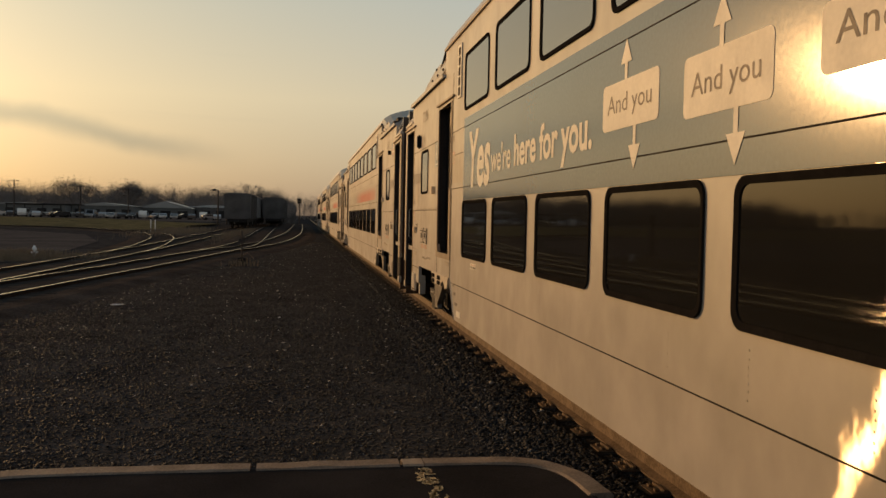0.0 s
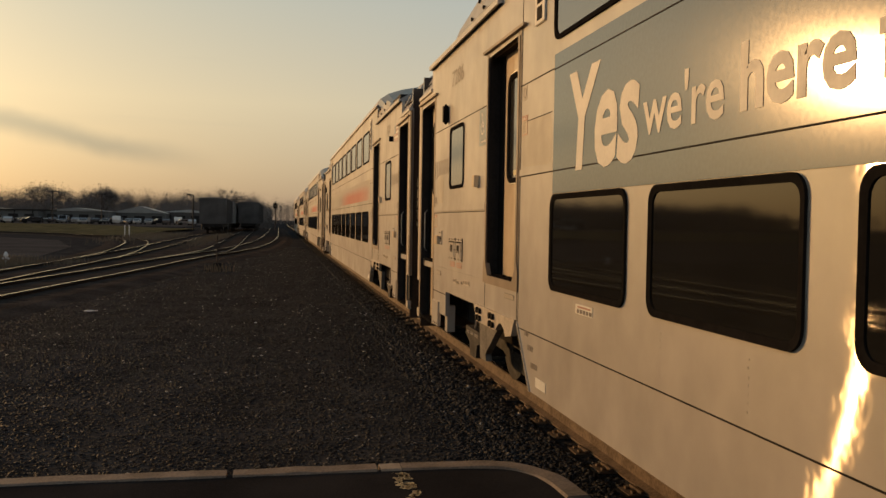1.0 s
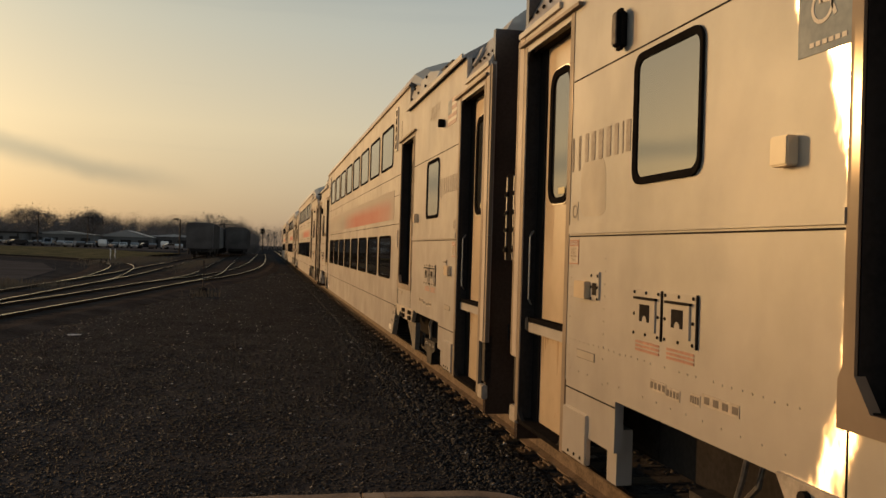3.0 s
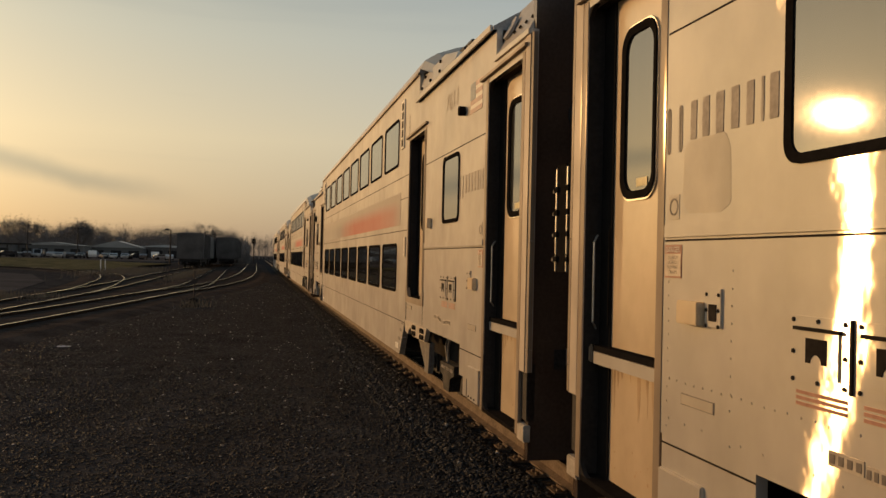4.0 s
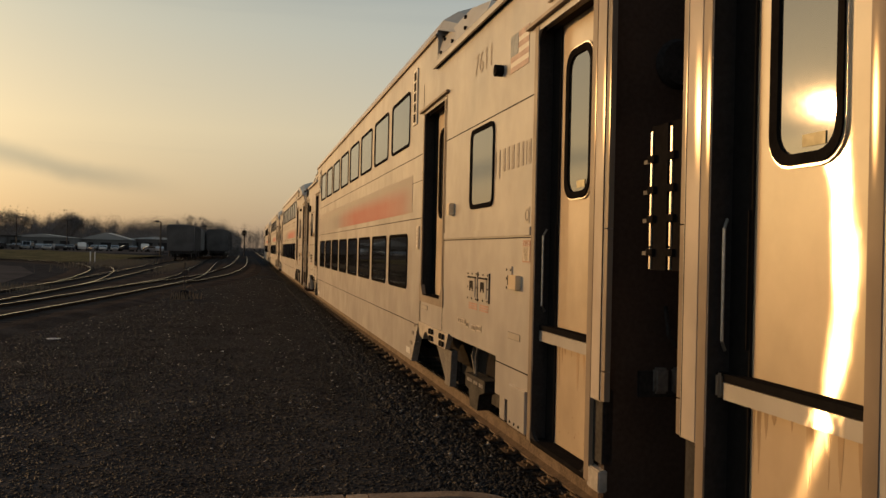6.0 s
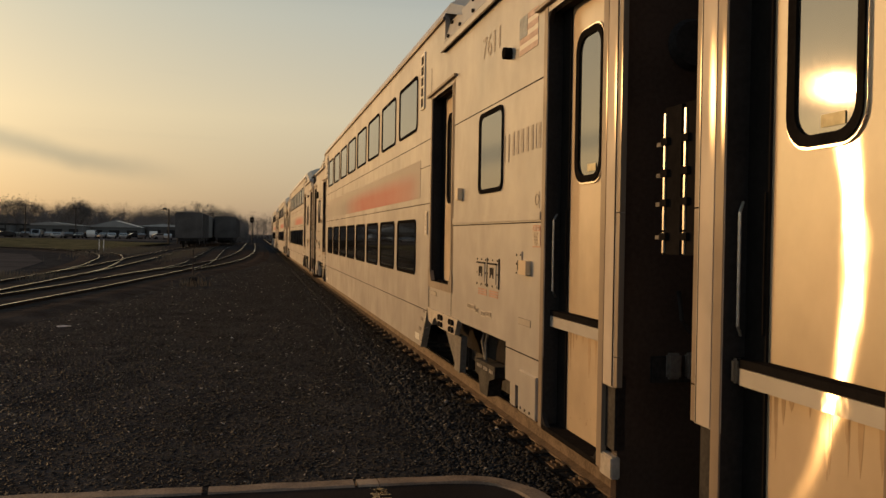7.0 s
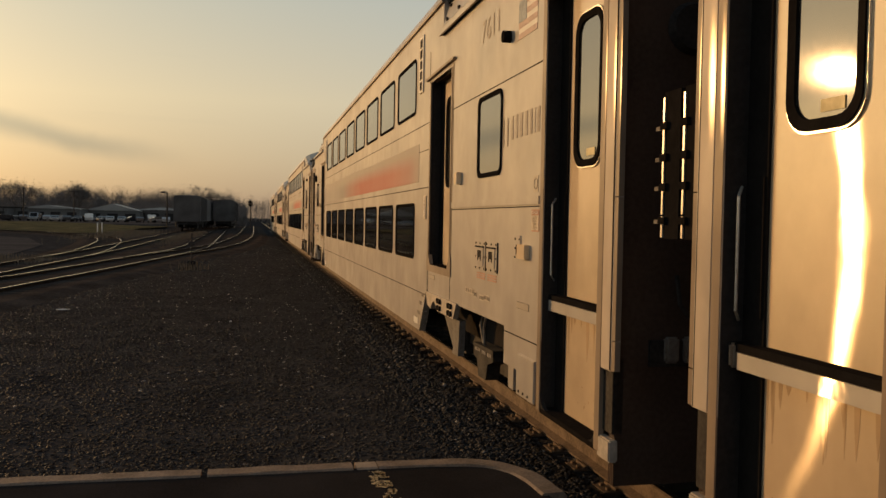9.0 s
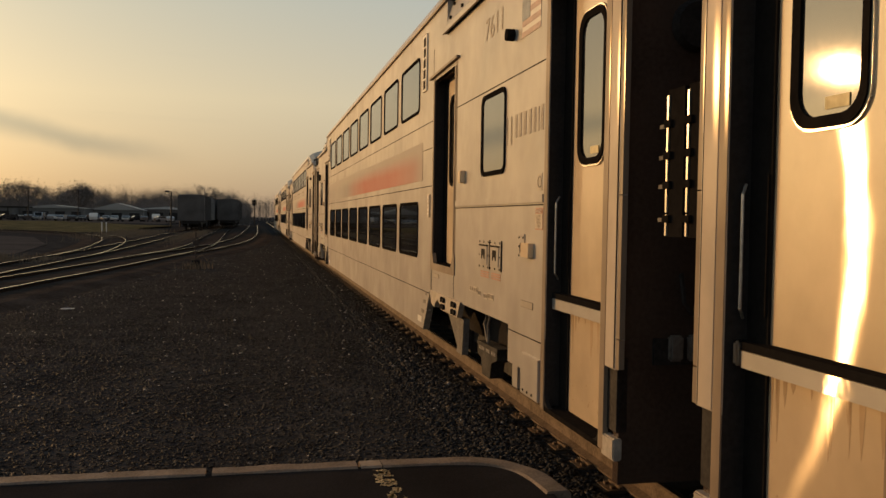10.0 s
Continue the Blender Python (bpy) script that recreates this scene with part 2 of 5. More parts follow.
WHITE = mat("dirty white paint", (0.75, 0.72, 0.66), 0.6, vary=0.15, scale=6)
WOODPOLE = mat("dark timber pole", (0.06, 0.045, 0.035), 0.9, vary=0.3, scale=2)
CARPAINT = [mat("car paint " + w, c, 0.15, 0.4, vary=0.05, Coat_Weight=0.8) for w, c in
            (("white", (0.5, 0.48, 0.45)), ("silver", (0.3, 0.29, 0.28)), ("dark", (0.04, 0.04, 0.042)), ("grey", (0.1, 0.085, 0.08)))]


def stone_material():
    m = mat("ballast stone", (0.05, 0.046, 0.042), 0.6, Specular_IOR_Level=0.05, vary=0.3, scale=30, fine=160, bump=0.003, bump_scale=90)
    n, l = m.node_tree.nodes, m.node_tree.links
    g = n.new("ShaderNodeNewGeometry")
    r = n.new("ShaderNodeValToRGB")
    els = r.color_ramp.elements
    els[0].color, els[1].color, els[1].position = (0.03, 0.0285, 0.0273, 1), (0.063, 0.0596, 0.057, 1), 0.98
    e = els.new(0.996)
    e.color = (0.4, 0.36, 0.31, 1)
    l.new(g.outputs["Random Per Island"], r.inputs[0])
    l.new(r.outputs[0], n["Principled BSDF"].inputs["Base Color"])
    return m


STONE = stone_material()


def stripe_material():
    """The livery band that fades along the car from bare steel over grey to red and back."""
    m = mat("faded livery band", (0.55, 0.5, 0.43), 0.6, 0.0, vary=0.1, scale=2, Specular_IOR_Level=0.1)
    n, l = m.node_tree.nodes, m.node_tree.links
    tc, sp = n.new("ShaderNodeTexCoord"), n.new("ShaderNodeSeparateXYZ")
    l.new(tc.outputs["Generated"], sp.inputs[0])
    r = n.new("ShaderNodeValToRGB")
    els = r.color_ramp.elements
    els[0].color, els[1].color = (0.38, 0.31, 0.26, 1), (0.35, 0.31, 0.265, 1)
    for pos, col in ((0.05, (0.43, 0.22, 0.18)), (0.15, (0.46, 0.15, 0.118)), (0.42, (0.45, 0.125, 0.098)), (0.56, (0.38, 0.2, 0.165)), (0.66, (0.3, 0.265, 0.23)), (0.85, (0.38, 0.345, 0.295))):
        els.new(pos).color = (*col, 1)
    # the print wears thin towards its upper edge
    up = n.new("ShaderNodeMapRange")
    up.interpolation_type = "SMOOTHSTEP"
    up.inputs["From Min"].default_value, up.inputs["From Max"].default_value = 0.35, 0.95
    l.new(sp.outputs["Z"], up.inputs[0])
    worn = n.new("ShaderNodeMix")
    worn.data_type = "RGBA"
    worn.inputs[7].default_value = (0.415, 0.37, 0.31, 1)
    l.new(up.outputs[0], worn.inputs["Factor"])
    l.new(r.outputs[0], worn.inputs[6])
    l.new(sp.outputs["Y"], r.inputs[0])
    l.new(worn.outputs[2], n["Principled BSDF"].inputs["Base Color"])
    return m


BAND = stripe_material()


# ---- mesh helpers ----
def box(bm, x0, x1, y0, y1, z0, z1):
    v = [bm.verts.new((x, y, z)) for x in (x0, x1) for y in (y0, y1) for z in (z0, z1)]
    for f in ((0, 1, 3, 2), (4, 6, 7, 5), (0, 4, 5, 1), (2, 3, 7, 6), (0, 2, 6, 4), (1, 5, 7, 3)):
        bm.faces.new([v[i] for i in f])
    return v


def part(name, bm, material, parent=None, label="", smooth=False):
    me = bpy.data.meshes.new(name)
    bmesh.ops.recalc_face_normals(bm, faces=bm.faces)
    if smooth:
        for f in bm.faces:
            f.smooth = True
    bm.to_mesh(me)
    bm.free()
    me.materials.append(material)
    ob = new(name, me)
    ob.parent = parent
    if label:
        ob["label"] = label
    if name in ("print_bar", "threshold_stud", "ladder"):
        ob["kind"] = "stuff"
    return ob


def boxes(name, dims, material, parent=None, label="", bevel=0.0):
    bm = bmesh.new()
    for d in dims:
        box(bm, *d)
    if bevel:
        bmesh.ops.bevel(bm, geom=bm.edges[:], offset=bevel, segments=2, affect="EDGES")
    return part(name, bm, material, parent, label)


def rounded(y0, y1, z0, z1, r, n=5):
    pts = []
    for cy, cz, a0 in ((y1 - r, z1 - r, 0), (y0 + r, z1 - r, 90), (y0 + r, z0 + r, 180), (y1 - r, z0 + r, 270)):
        for i in range(n + 1):
            a = radians(a0 + 90 * i / n)
            pts.append((cy + r * math.cos(a), cz + r * math.sin(a)))
    return pts


def prism(bm, pts, x0, x1):
    """A flat piece on the car's side: an outline in y and z, from x0 to x1."""
    a = [bm.verts.new((x0, y, z)) for y, z in pts]
    b = [bm.verts.new((x1, y, z)) for y, z in pts]
    bm.faces.new(a)
    bm.faces.new(b[::-1])
    for i in range(len(pts)):
        j = (i + 1) % len(pts)
        bm.faces.new((a[i], b[i], b[j], a[j]))


def ring(bm, outer, inner, x0, x1, lean=0.0):
    """A frame between two outlines of as many points; its inner edge lies back by lean."""
    lo = [[bm.verts.new((x, y, z)) for y, z in o] for o, x in ((outer, x0), (inner, x0 + lean), (inner, x1), (outer, x1))]
    for i in range(len(outer)):
        j = (i + 1) % len(outer)
        for k in range(4):
            m = (k + 1) % 4
            bm.faces.new((lo[k][i], lo[m][i], lo[m][j], lo[k][j]))


def tube(bm, path, r, n=8):
    """A round bar along a path of points."""
    rings = []
    pts = [Vector(p) for p in path]
    for i, p in enumerate(pts):
        d = (pts[min(i + 1, len(pts) - 1)] - pts[max(i - 1, 0)]).normalized()
        s = d.orthogonal().normalized() if abs(d.z) < 0.9 else Vector((1, 0, 0))
        s = (s - d * s.dot(d)).normalized()
        t = d.cross(s)
        rad = r[i] if isinstance(r, (list, tuple)) else r
        rings.append([bm.verts.new(p + rad * (s * math.cos(a) + t * math.sin(a))) for a in (2 * math.pi * k / n for k in range(n))])
    for a, b in zip(rings, rings[1:]):
        for k in range(n):
            m = (k + 1) % n
            bm.faces.new((a[k], a[m], b[m], b[k]))
    bm.faces.new(rings[0][::-1])
    bm.faces.new(rings[-1])


def disc(bm, x0, x1, y, z, r, n=16):
    prism(bm, [(y + r * math.cos(2 * math.pi * k / n), z + r * math.sin(2 * math.pi * k / n)) for k in range(n)], x0, x1)


def lettering(name, text, y, z, height, width, material, parent, x, shear=0.0, bold=0.0, label=""):
    """Flat letters on the car's side that start at y, z and run towards -y; height is that of a capital."""
    cu = bpy.data.curves.new(name, "FONT")
    cu.body, cu.size, cu.shear, cu.offset, cu.extrude, cu.resolution_u = text, height / 0.7, shear, bold, 0.0, 3
    tmp = bpy.data.objects.new(name, cu)
    scene.collection.objects.link(tmp)
    me = bpy.data.meshes.new_from_object(tmp)
    bpy.data.objects.remove(tmp)
    me.name = name
    xs = [v.co.x for v in me.vertices]
    k = width / (max(xs) - min(xs))
    x0 = min(xs)
    for v in me.vertices:
        v.co = ((x, y - (v.co.x - x0) * k, z + v.co.y))
    me.materials.clear()
    me.materials.append(material)
    if height < 0.1:
        ob = new(name, me)
        ob.parent, ob["label"], ob["kind"] = parent, label or "small printed word", "stuff"
        return ob
    root = new(name)
    root.parent, root["label"] = parent, label or "printed words"
    whole = bmesh.new()
    whole.from_mesh(me)
    left = set(whole.verts)
    while left:
        todo, island = [min(left, key=lambda q: q.index)], set()
        while todo:
            q = todo.pop()
            if q in island:
                continue
            island.add(q)
            todo += [k.other_vert(q) for k in q.link_edges]
        left -= island
        one = bmesh.new()
        link = {q: one.verts.new(q.co) for q in sorted(island, key=lambda q: q.index)}
        for f in whole.faces:
            if f.verts[0] in island:
                one.faces.new([link[q] for q in f.verts])
        part("letter", one, material, root)
    whole.free()
    return root


# ---- ground and tracks ----
def ground_sheet():
    bm = bmesh.new()
    box(bm, -900, 900, -120, 2500, -0.8, -0.19)
    return tagged(part("ground", bm, BALLAST), "dark crushed stone ballast of a rail yard", "ground", kind="structure")


def stones(name, areas, label):
    """Crushed stone: many angular lumps in one mesh. areas: x0, x1, y0, y1, how many, size, level."""
    rng = np.random.default_rng(4)
    ico = np.array([(1, 0, 0.2), (0.2, 1, 0), (-1, 0.1, -0.1), (0, -1, 0.1), (0.1, 0.1, 0.8), (0, 0, -0.8)])
    tri = np.array([(0, 1, 4), (1, 2, 4), (2, 3, 4), (3, 0, 4), (1, 0, 5), (2, 1, 5), (3, 2, 5), (0, 3, 5)])
    verts = []
    for x0, x1, y0, y1, count, size, level in areas:
        c = np.stack([rng.uniform(x0, x1, count), y0 * (y1 / y0) ** rng.random(count), level + rng.normal(0, size * 0.16, count)], 1)
        s = size * (c[:, 1:2] / y0) ** 0.3 * rng.uniform(0.35, 1.0, (count, 1)) * rng.uniform(0.55, 1.15, (count, 3)) * np.array([1.15, 1.15, 0.62])
        v = ico[None] * rng.uniform(0.72, 1.2, (count, 6, 1)) * s[:, None]
        a = rng.uniform(0, 6.3, count)
        b = rng.uniform(-0.7, 0.7, count)
        y = v[..., 1] * np.cos(b)[:, None] - v[..., 2] * np.sin(b)[:, None]
        z = v[..., 1] * np.sin(b)[:, None] + v[..., 2] * np.cos(b)[:, None]
        x = v[..., 0] * np.cos(a)[:, None] - y * np.sin(a)[:, None]
        y = v[..., 0] * np.sin(a)[:, None] + y * np.cos(a)[:, None]
        verts.append(np.stack([x, y, z], 2) + c[:, None])
    v = np.concatenate(verts)
    k = len(v)
    f = (tri[None] + 6 * np.arange(k)[:, None, None]).reshape(-1, 3)
    me = bpy.data.meshes.new(name)
    me.vertices.add(k * 6)
    me.vertices.foreach_set("co", v.reshape(-1))
    me.loops.add(len(f) * 3)
    me.loops.foreach_set("vertex_index", f.reshape(-1))
    me.polygons.add(len(f))
    me.polygons.foreach_set("loop_start", np.arange(len(f)) * 3)
    me.update(calc_edges=True)
    me.materials.append(STONE)
    return tagged(new(name, me), label, "ballast", kind="stuff")


def curve_points(pts, n=14):
    """A smooth line through the points (Catmull-Rom)."""
    p = [Vector((*q, 0)) for q in pts]
    p = [2 * p[0] - p[1], *p, 2 * p[-1] - p[-2]]
    out = []
    for i in range(1, len(p) - 2):
        for k in range(n):
            t = k / n
            a, b, c, d = p[i - 1:i + 3]
            out.append(0.5 * ((2 * b) + (c - a) * t + (2 * a - 5 * b + 4 * c - d) * t * t + (3 * b - a - 3 * c + d) * t ** 3))
    return out + [p[-2]]


def side_step(line, off):
    out = []
    for i, p in enumerate(line):
        d = (line[min(i + 1, len(line) - 1)] - line[max(i - 1, 0)]).normalized()
        out.append(p + Vector((-d.y, d.x, 0)) * off)
    return out


RAIL = [(-0.07, -0.17), (0.07, -0.17), (0.07, -0.155), (0.012, -0.13), (0.012, -0.045), (0.036, -0.035), (0.036, -0.008), (0.022, 0.0),
        (-0.022, 0.0), (-0.036, -0.008), (-0.036, -0.035), (-0.012, -0.045), (-0.012, -0.13), (-0.07, -0.155)]


def rail(line, parent, drop=0.0, material=RUST):
    bm = bmesh.new()
    slim = 0.9 if drop else 1.0  # lighter section in the yard
    rows = []
    for i, p in enumerate(line):
        d = (line[min(i + 1, len(line) - 1)] - line[max(i - 1, 0)]).normalized()
        s = Vector((d.y, -d.x, 0))
        rows.append([bm.verts.new(p + s * x * slim + Vector((0, 0, z + drop))) for x, z in RAIL])
    for a, b in zip(rows, rows[1:]):
        for k in range(len(RAIL)):
            m = (k + 1) % len(RAIL)
            f = bm.faces.new((a[k], a[m], b[m], b[k]))
            f.material_index = 1 if k == 7 else 0
    ob = part("rail", bm, material, parent)
    ob.data.materials.append(SHINY)
    return ob


def tie_mesh(material):
    bm = bmesh.new()
    box(bm, -1.3, 1.3, -0.11, 0.11, -0.1, 0.0)
    bmesh.ops.bevel(bm, geom=bm.edges[:], offset=0.012, segments=1, affect="EDGES")
    me = bpy.data.meshes.new("tie")
    bm.to_mesh(me)
    bm.free()
    me.materials.append(material)
    return me


def plate_mesh():
    """A rolled steel tie plate with its shoulders and four spike heads."""
    bm = bmesh.new()
    box(bm, -0.2, 0.2, -0.1, 0.1, -0.02, 0.0)
    for x in (-0.1, 0.1):
        box(bm, x - 0.012, x + 0.012, -0.098, 0.098, 0.0, 0.02)
    for x in (-0.15, 0.15):
        for y in (-0.055, 0.055):
            box(bm, x - 0.016, x + 0.016, y - 0.016, y + 0.016, 0.0, 0.018)
    me = bpy.data.meshes.new("tie_plate")
    bm.to_mesh(me)
    bm.free()
    me.materials.append(RUST)
    return me


PLATE_MESH = plate_mesh()
TIE_MESH, YARD_TIE = tie_mesh(TIE), tie_mesh(YARDTIE)


def track(center, label, spacing=0.56, ties=300, drop=0.0):
    """Two rails on timber ties along a line of points."""
    root = tagged(new("track"), label, "railway track", kind="structure")
    line = curve_points(center)
    for off in (0.75, -0.75):
        rail(side_step(line, off), root, drop, YARDRUST if drop else RUST)
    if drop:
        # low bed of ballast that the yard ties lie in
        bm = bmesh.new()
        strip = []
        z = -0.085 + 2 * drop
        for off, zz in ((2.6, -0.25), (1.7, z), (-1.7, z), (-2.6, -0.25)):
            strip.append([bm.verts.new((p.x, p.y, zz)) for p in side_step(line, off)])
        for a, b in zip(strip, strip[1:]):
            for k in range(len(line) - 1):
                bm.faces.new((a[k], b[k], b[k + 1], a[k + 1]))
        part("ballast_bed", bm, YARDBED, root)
    gone, due, made = 0.0, 0.2, 0
    for a, b in zip(line, line[1:]):
        step = (b - a).length
        while due < gone + step and made < ties:
            p = a.lerp(b, (due - gone) / step)
            d = (b - a).normalized()
            ob = new("tie", YARD_TIE if drop else TIE_MESH)
            ob.parent = root
            ob.matrix_basis = pose(p.x + random.uniform(-0.04, 0.04), p.y, (-0.172 if not drop else -0.082) + drop * 2 + random.uniform(-0.012, 0.008), 0, 0, math.degrees(math.atan2(d.y, d.x)) - 90 + random.uniform(-1.5, 1.5))
            if not drop and 2.5 < p.y < 62:
                plate = new("tie_plate", PLATE_MESH)
                plate.parent = root
                plate.matrix_basis = pose(p.x - 0.75, p.y, -0.166, 0, 0, random.uniform(-2, 2))
            due += spacing + random.uniform(-0.03, 0.03)
            made += 1
        gone += step
    return root


TC = 3.37  # centre of the train's track
ground_sheet()
stones("ballast_stones", [(-7.0, 2.1, 5.66, 60.0, 125000, 0.022, -0.189), (-12.0, -7.0, 14.0, 40.0, 14000, 0.035, -0.189),
                          (2.0, 2.62, 3.0, 30.0, 9000, 0.03, -0.2), (1.55, 2.3, 3.0, 30.0, 16000, 0.024, -0.186), (1.7, 2.33, 3.0, 14.0, 11000, 0.025, -0.178), (1.85, 2.36, 3.0, 14.0, 13000, 0.027, -0.168), (1.85, 2.33, 14.0, 45.0, 13000, 0.034, -0.174), (2.6, 4.1, 2.0, 16.0, 6000, 0.04, -0.2)],
       "dark angular crushed stone with a few pale chips")
track([(TC, -30), (TC, 0), (TC, 60), (TC, 140), (TC, 320)], "straight track with rusty rails on timber ties under the train")
track([(-8.2, 8.0), (-7.0, 17.0), (-6.2, 23.5), (-5.4, 29.5), (-4.2, 40.0), (-2.9, 47.8), (-1.7, 60.0), (-1.05, 78.0), (-0.85, 105.0), (-0.95, 180.0)],
      "yard track with bright rail heads curving in beside the main line", 0.6, 200, -0.01)
track([(-4.4, 38.5), (-3.6, 46.5), (-3.35, 55.0), (-3.7, 76.0), (-4.25, 114.0), (-4.4, 170.0)], "turnout track branching off towards the freight cars", 0.6, 130, -0.012)
track([(-8.3, 12.0), (-8.0, 26.5), (-7.75, 35.5), (-7.5, 50.0), (-7.75, 92.0), (-7.6, 170.0)], "straight storage track with bright rails", 0.6, 200, -0.015)
track([(-7.65, 38.0), (-7.75, 43.0), (-8.3, 50.5), (-9.8, 63.3), (-12.4, 75.0), (-17.0, 85.0), (-26.0, 97.0), (-50.0, 112.0)], "spur track curving away towards the storage lot", 0.6, 120, -0.018)


# ---- platform end ----
def platform():
    edge = [(-2.05, -5.0), (-2.05, 5.0), (-1.95, 5.3), (-1.7, 5.5), (-0.29, 5.52), (0.8, 5.53), (1.25, 5.52), (1.5, 5.46), (1.64, 5.3), (1.7, 5.1), (1.72, 4.8), (1.72, -5.0)]
    bm = bmesh.new()
    top = [bm.verts.new((x, y, 0.108)) for x, y in edge]
    low = [bm.verts.new((x, y, -0.3)) for x, y in edge]
    bm.faces.new(top)
    for i in range(len(edge)):
        j = (i + 1) % len(edge)
        bm.faces.new((top[i], low[i], low[j], top[j]))
    deck = tagged(part("platform", bm, ASPHALT), "low dark asphalt station platform", "platform", kind="structure")
    # kerb stones round the end, with an open joint
    line = curve_points(edge[1:-1], 6)
    root = tagged(new("kerb"), "worn pale concrete kerb round the platform end", "kerb", kind="structure")
    outer = side_step(line, 0.115)
    line = side_step(line, -0.05)
    cuts = [0]
    for want in (-0.28, 0.72, 0.84):
        cuts.append(min(range(len(line)), key=lambda i: abs(line[i].x - want) + (9 if line[i].y < 5.4 else 0)))
    cuts.append(len(line) - 1)
    cuts = sorted(set(cuts))
    for n, (a, b) in enumerate(zip(cuts, cuts[1:])):
        bm = bmesh.new()
        rows = []
        for i in range(a, b + 1):
            p, q = line[i].copy(), outer[i].copy()
            gap = 0.02 if n < 2 else 0.003
            if i == a and a:
                p.x, q.x = p.x + gap, q.x + gap
            if i == b and b != cuts[-1]:
                p.x, q.x = p.x - gap, q.x - gap
            w = 0.006 * noise.noise((p.x * 5, p.y * 5, n))
            rows.append([bm.verts.new(v) for v in ((p.x, p.y, -0.3), (p.x, p.y, 0.1 + w), (*(p.lerp(q, 0.12)).xy, 0.12 + w), (*(p.lerp(q, 0.88)).xy, 0.12 + w), (q.x, q.y, 0.1 + w), (q.x, q.y, -0.3))])
        for r, s in zip(rows, rows[1:]):
            for k in range(5):
                bm.faces.new((r[k], r[k + 1], s[k + 1], s[k]))
        bm.faces.new(rows[0])
        bm.faces.new(rows[-1][::-1])
        part("kerb_stone", bm, PATCH if n == 2 else CONCRETE, root)
    # flaked paint line that runs back from the kerb
    bm = bmesh.new()
    rnd = random.Random(3)
    for k in range(1100):
        y = rnd.uniform(3.2, 5.44)
        x = 0.77 + (5.47 - y) * 0.04 + rnd.uniform(-0.055, 0.055)
        if noise.noise((x * 14, y * 9, 2.0)) < -0.12:
            continue
        r = rnd.uniform(0.004, 0.016)
        n = rnd.randint(5, 8)
        bm.faces.new([bm.verts.new((x + r * rnd.uniform(0.6, 1.3) * math.cos(6.283 * i / n), y + r * rnd.uniform(0.6, 1.6) * math.sin(6.283 * i / n), 0.1115)) for i in range(n)])
    tagged(part("paint_line", bm, PAINT), "flaked yellow paint line on the platform", "paint line", kind="structure")


platform()

# ---- train ----
LENGTH, SIDE, GAP = 25.15, -1.52, 3.81
HALF = LENGTH / 2
PITCH, FIRST = 1.6235, 6.22


def span(u0, u1, e):
    """A stretch along the car, from distances to its end e (1 or -1)."""
    return sorted((e * (HALF - u0), e * (HALF - u1)))


def skin(name, cells, holes, x, thick, material, parent):
    """A wall sheet on the plane x, made of (y0, y1, z0, z1) fields with rectangular holes and their reveals."""
    ys = sorted({round(v, 4) for c in cells + holes for v in c[:2]})
    zs = sorted({round(v, 4) for c in cells + holes for v in c[2:]})

    def inside(y, z):
        return any(c[0] < y < c[1] and c[2] < z < c[3] for c in cells) and not any(h[0] < y < h[1] and h[2] < z < h[3] for h in holes)

    full = [[inside((a + b) / 2, (c + d) / 2) for c, d in zip(zs, zs[1:])] for a, b in zip(ys, ys[1:])]
    bm = bmesh.new()
    vert = {}

    def v(i, j, back):
        key = (i, j, back)
        if key not in vert:
            vert[key] = bm.verts.new((x + (thick if back else 0), ys[i], zs[j]))
        return vert[key]

    for i in range(len(ys) - 1):
        for j in range(len(zs) - 1):
            if not full[i][j]:
                continue
            bm.faces.new((v(i, j, 0), v(i, j + 1, 0), v(i + 1, j + 1, 0), v(i + 1, j, 0)))
            bm.faces.new((v(i, j, 1), v(i + 1, j, 1), v(i + 1, j + 1, 1), v(i, j + 1, 1)))
            for di, dj, (p, q) in ((-1, 0, ((i, j), (i, j + 1))), (1, 0, ((i + 1, j), (i + 1, j + 1))), (0, -1, ((i, j), (i + 1, j))), (0, 1, ((i, j + 1), (i + 1, j + 1)))):
                a, b = i + di, j + dj
                if a < 0 or b < 0 or a >= len(ys) - 1 or b >= len(zs) - 1 or not full[a][b]:
                    bm.faces.new((v(*p, 0), v(*q, 0), v(*q, 1), v(*p, 1)))
    return part(name, bm, material, parent)


def window(name, y0, y1, z0, z1, r, glass, parent, x=SIDE, band=0.036, proud=0.014, label=""):
    """A rubber-framed fixed window: the frame, and the pane under it."""
    bm = bmesh.new()
    ring(bm, rounded(y0, y1, z0, z1, r), rounded(y0 + band, y1 - band, z0 + band, z1 - band, max(0.02, r - band * 0.6)), x - proud, x + 0.03, 0.006)
    w = part(name, bm, RUBBER, parent, label)
    bm = bmesh.new()
    prism(bm, rounded(y0 + band * 0.8, y1 - band * 0.8, z0 + band * 0.8, z1 - band * 0.8, max(0.02, r - band * 0.5)), x - 0.002, x + 0.012)
    part("pane", bm, glass, w)
    return w


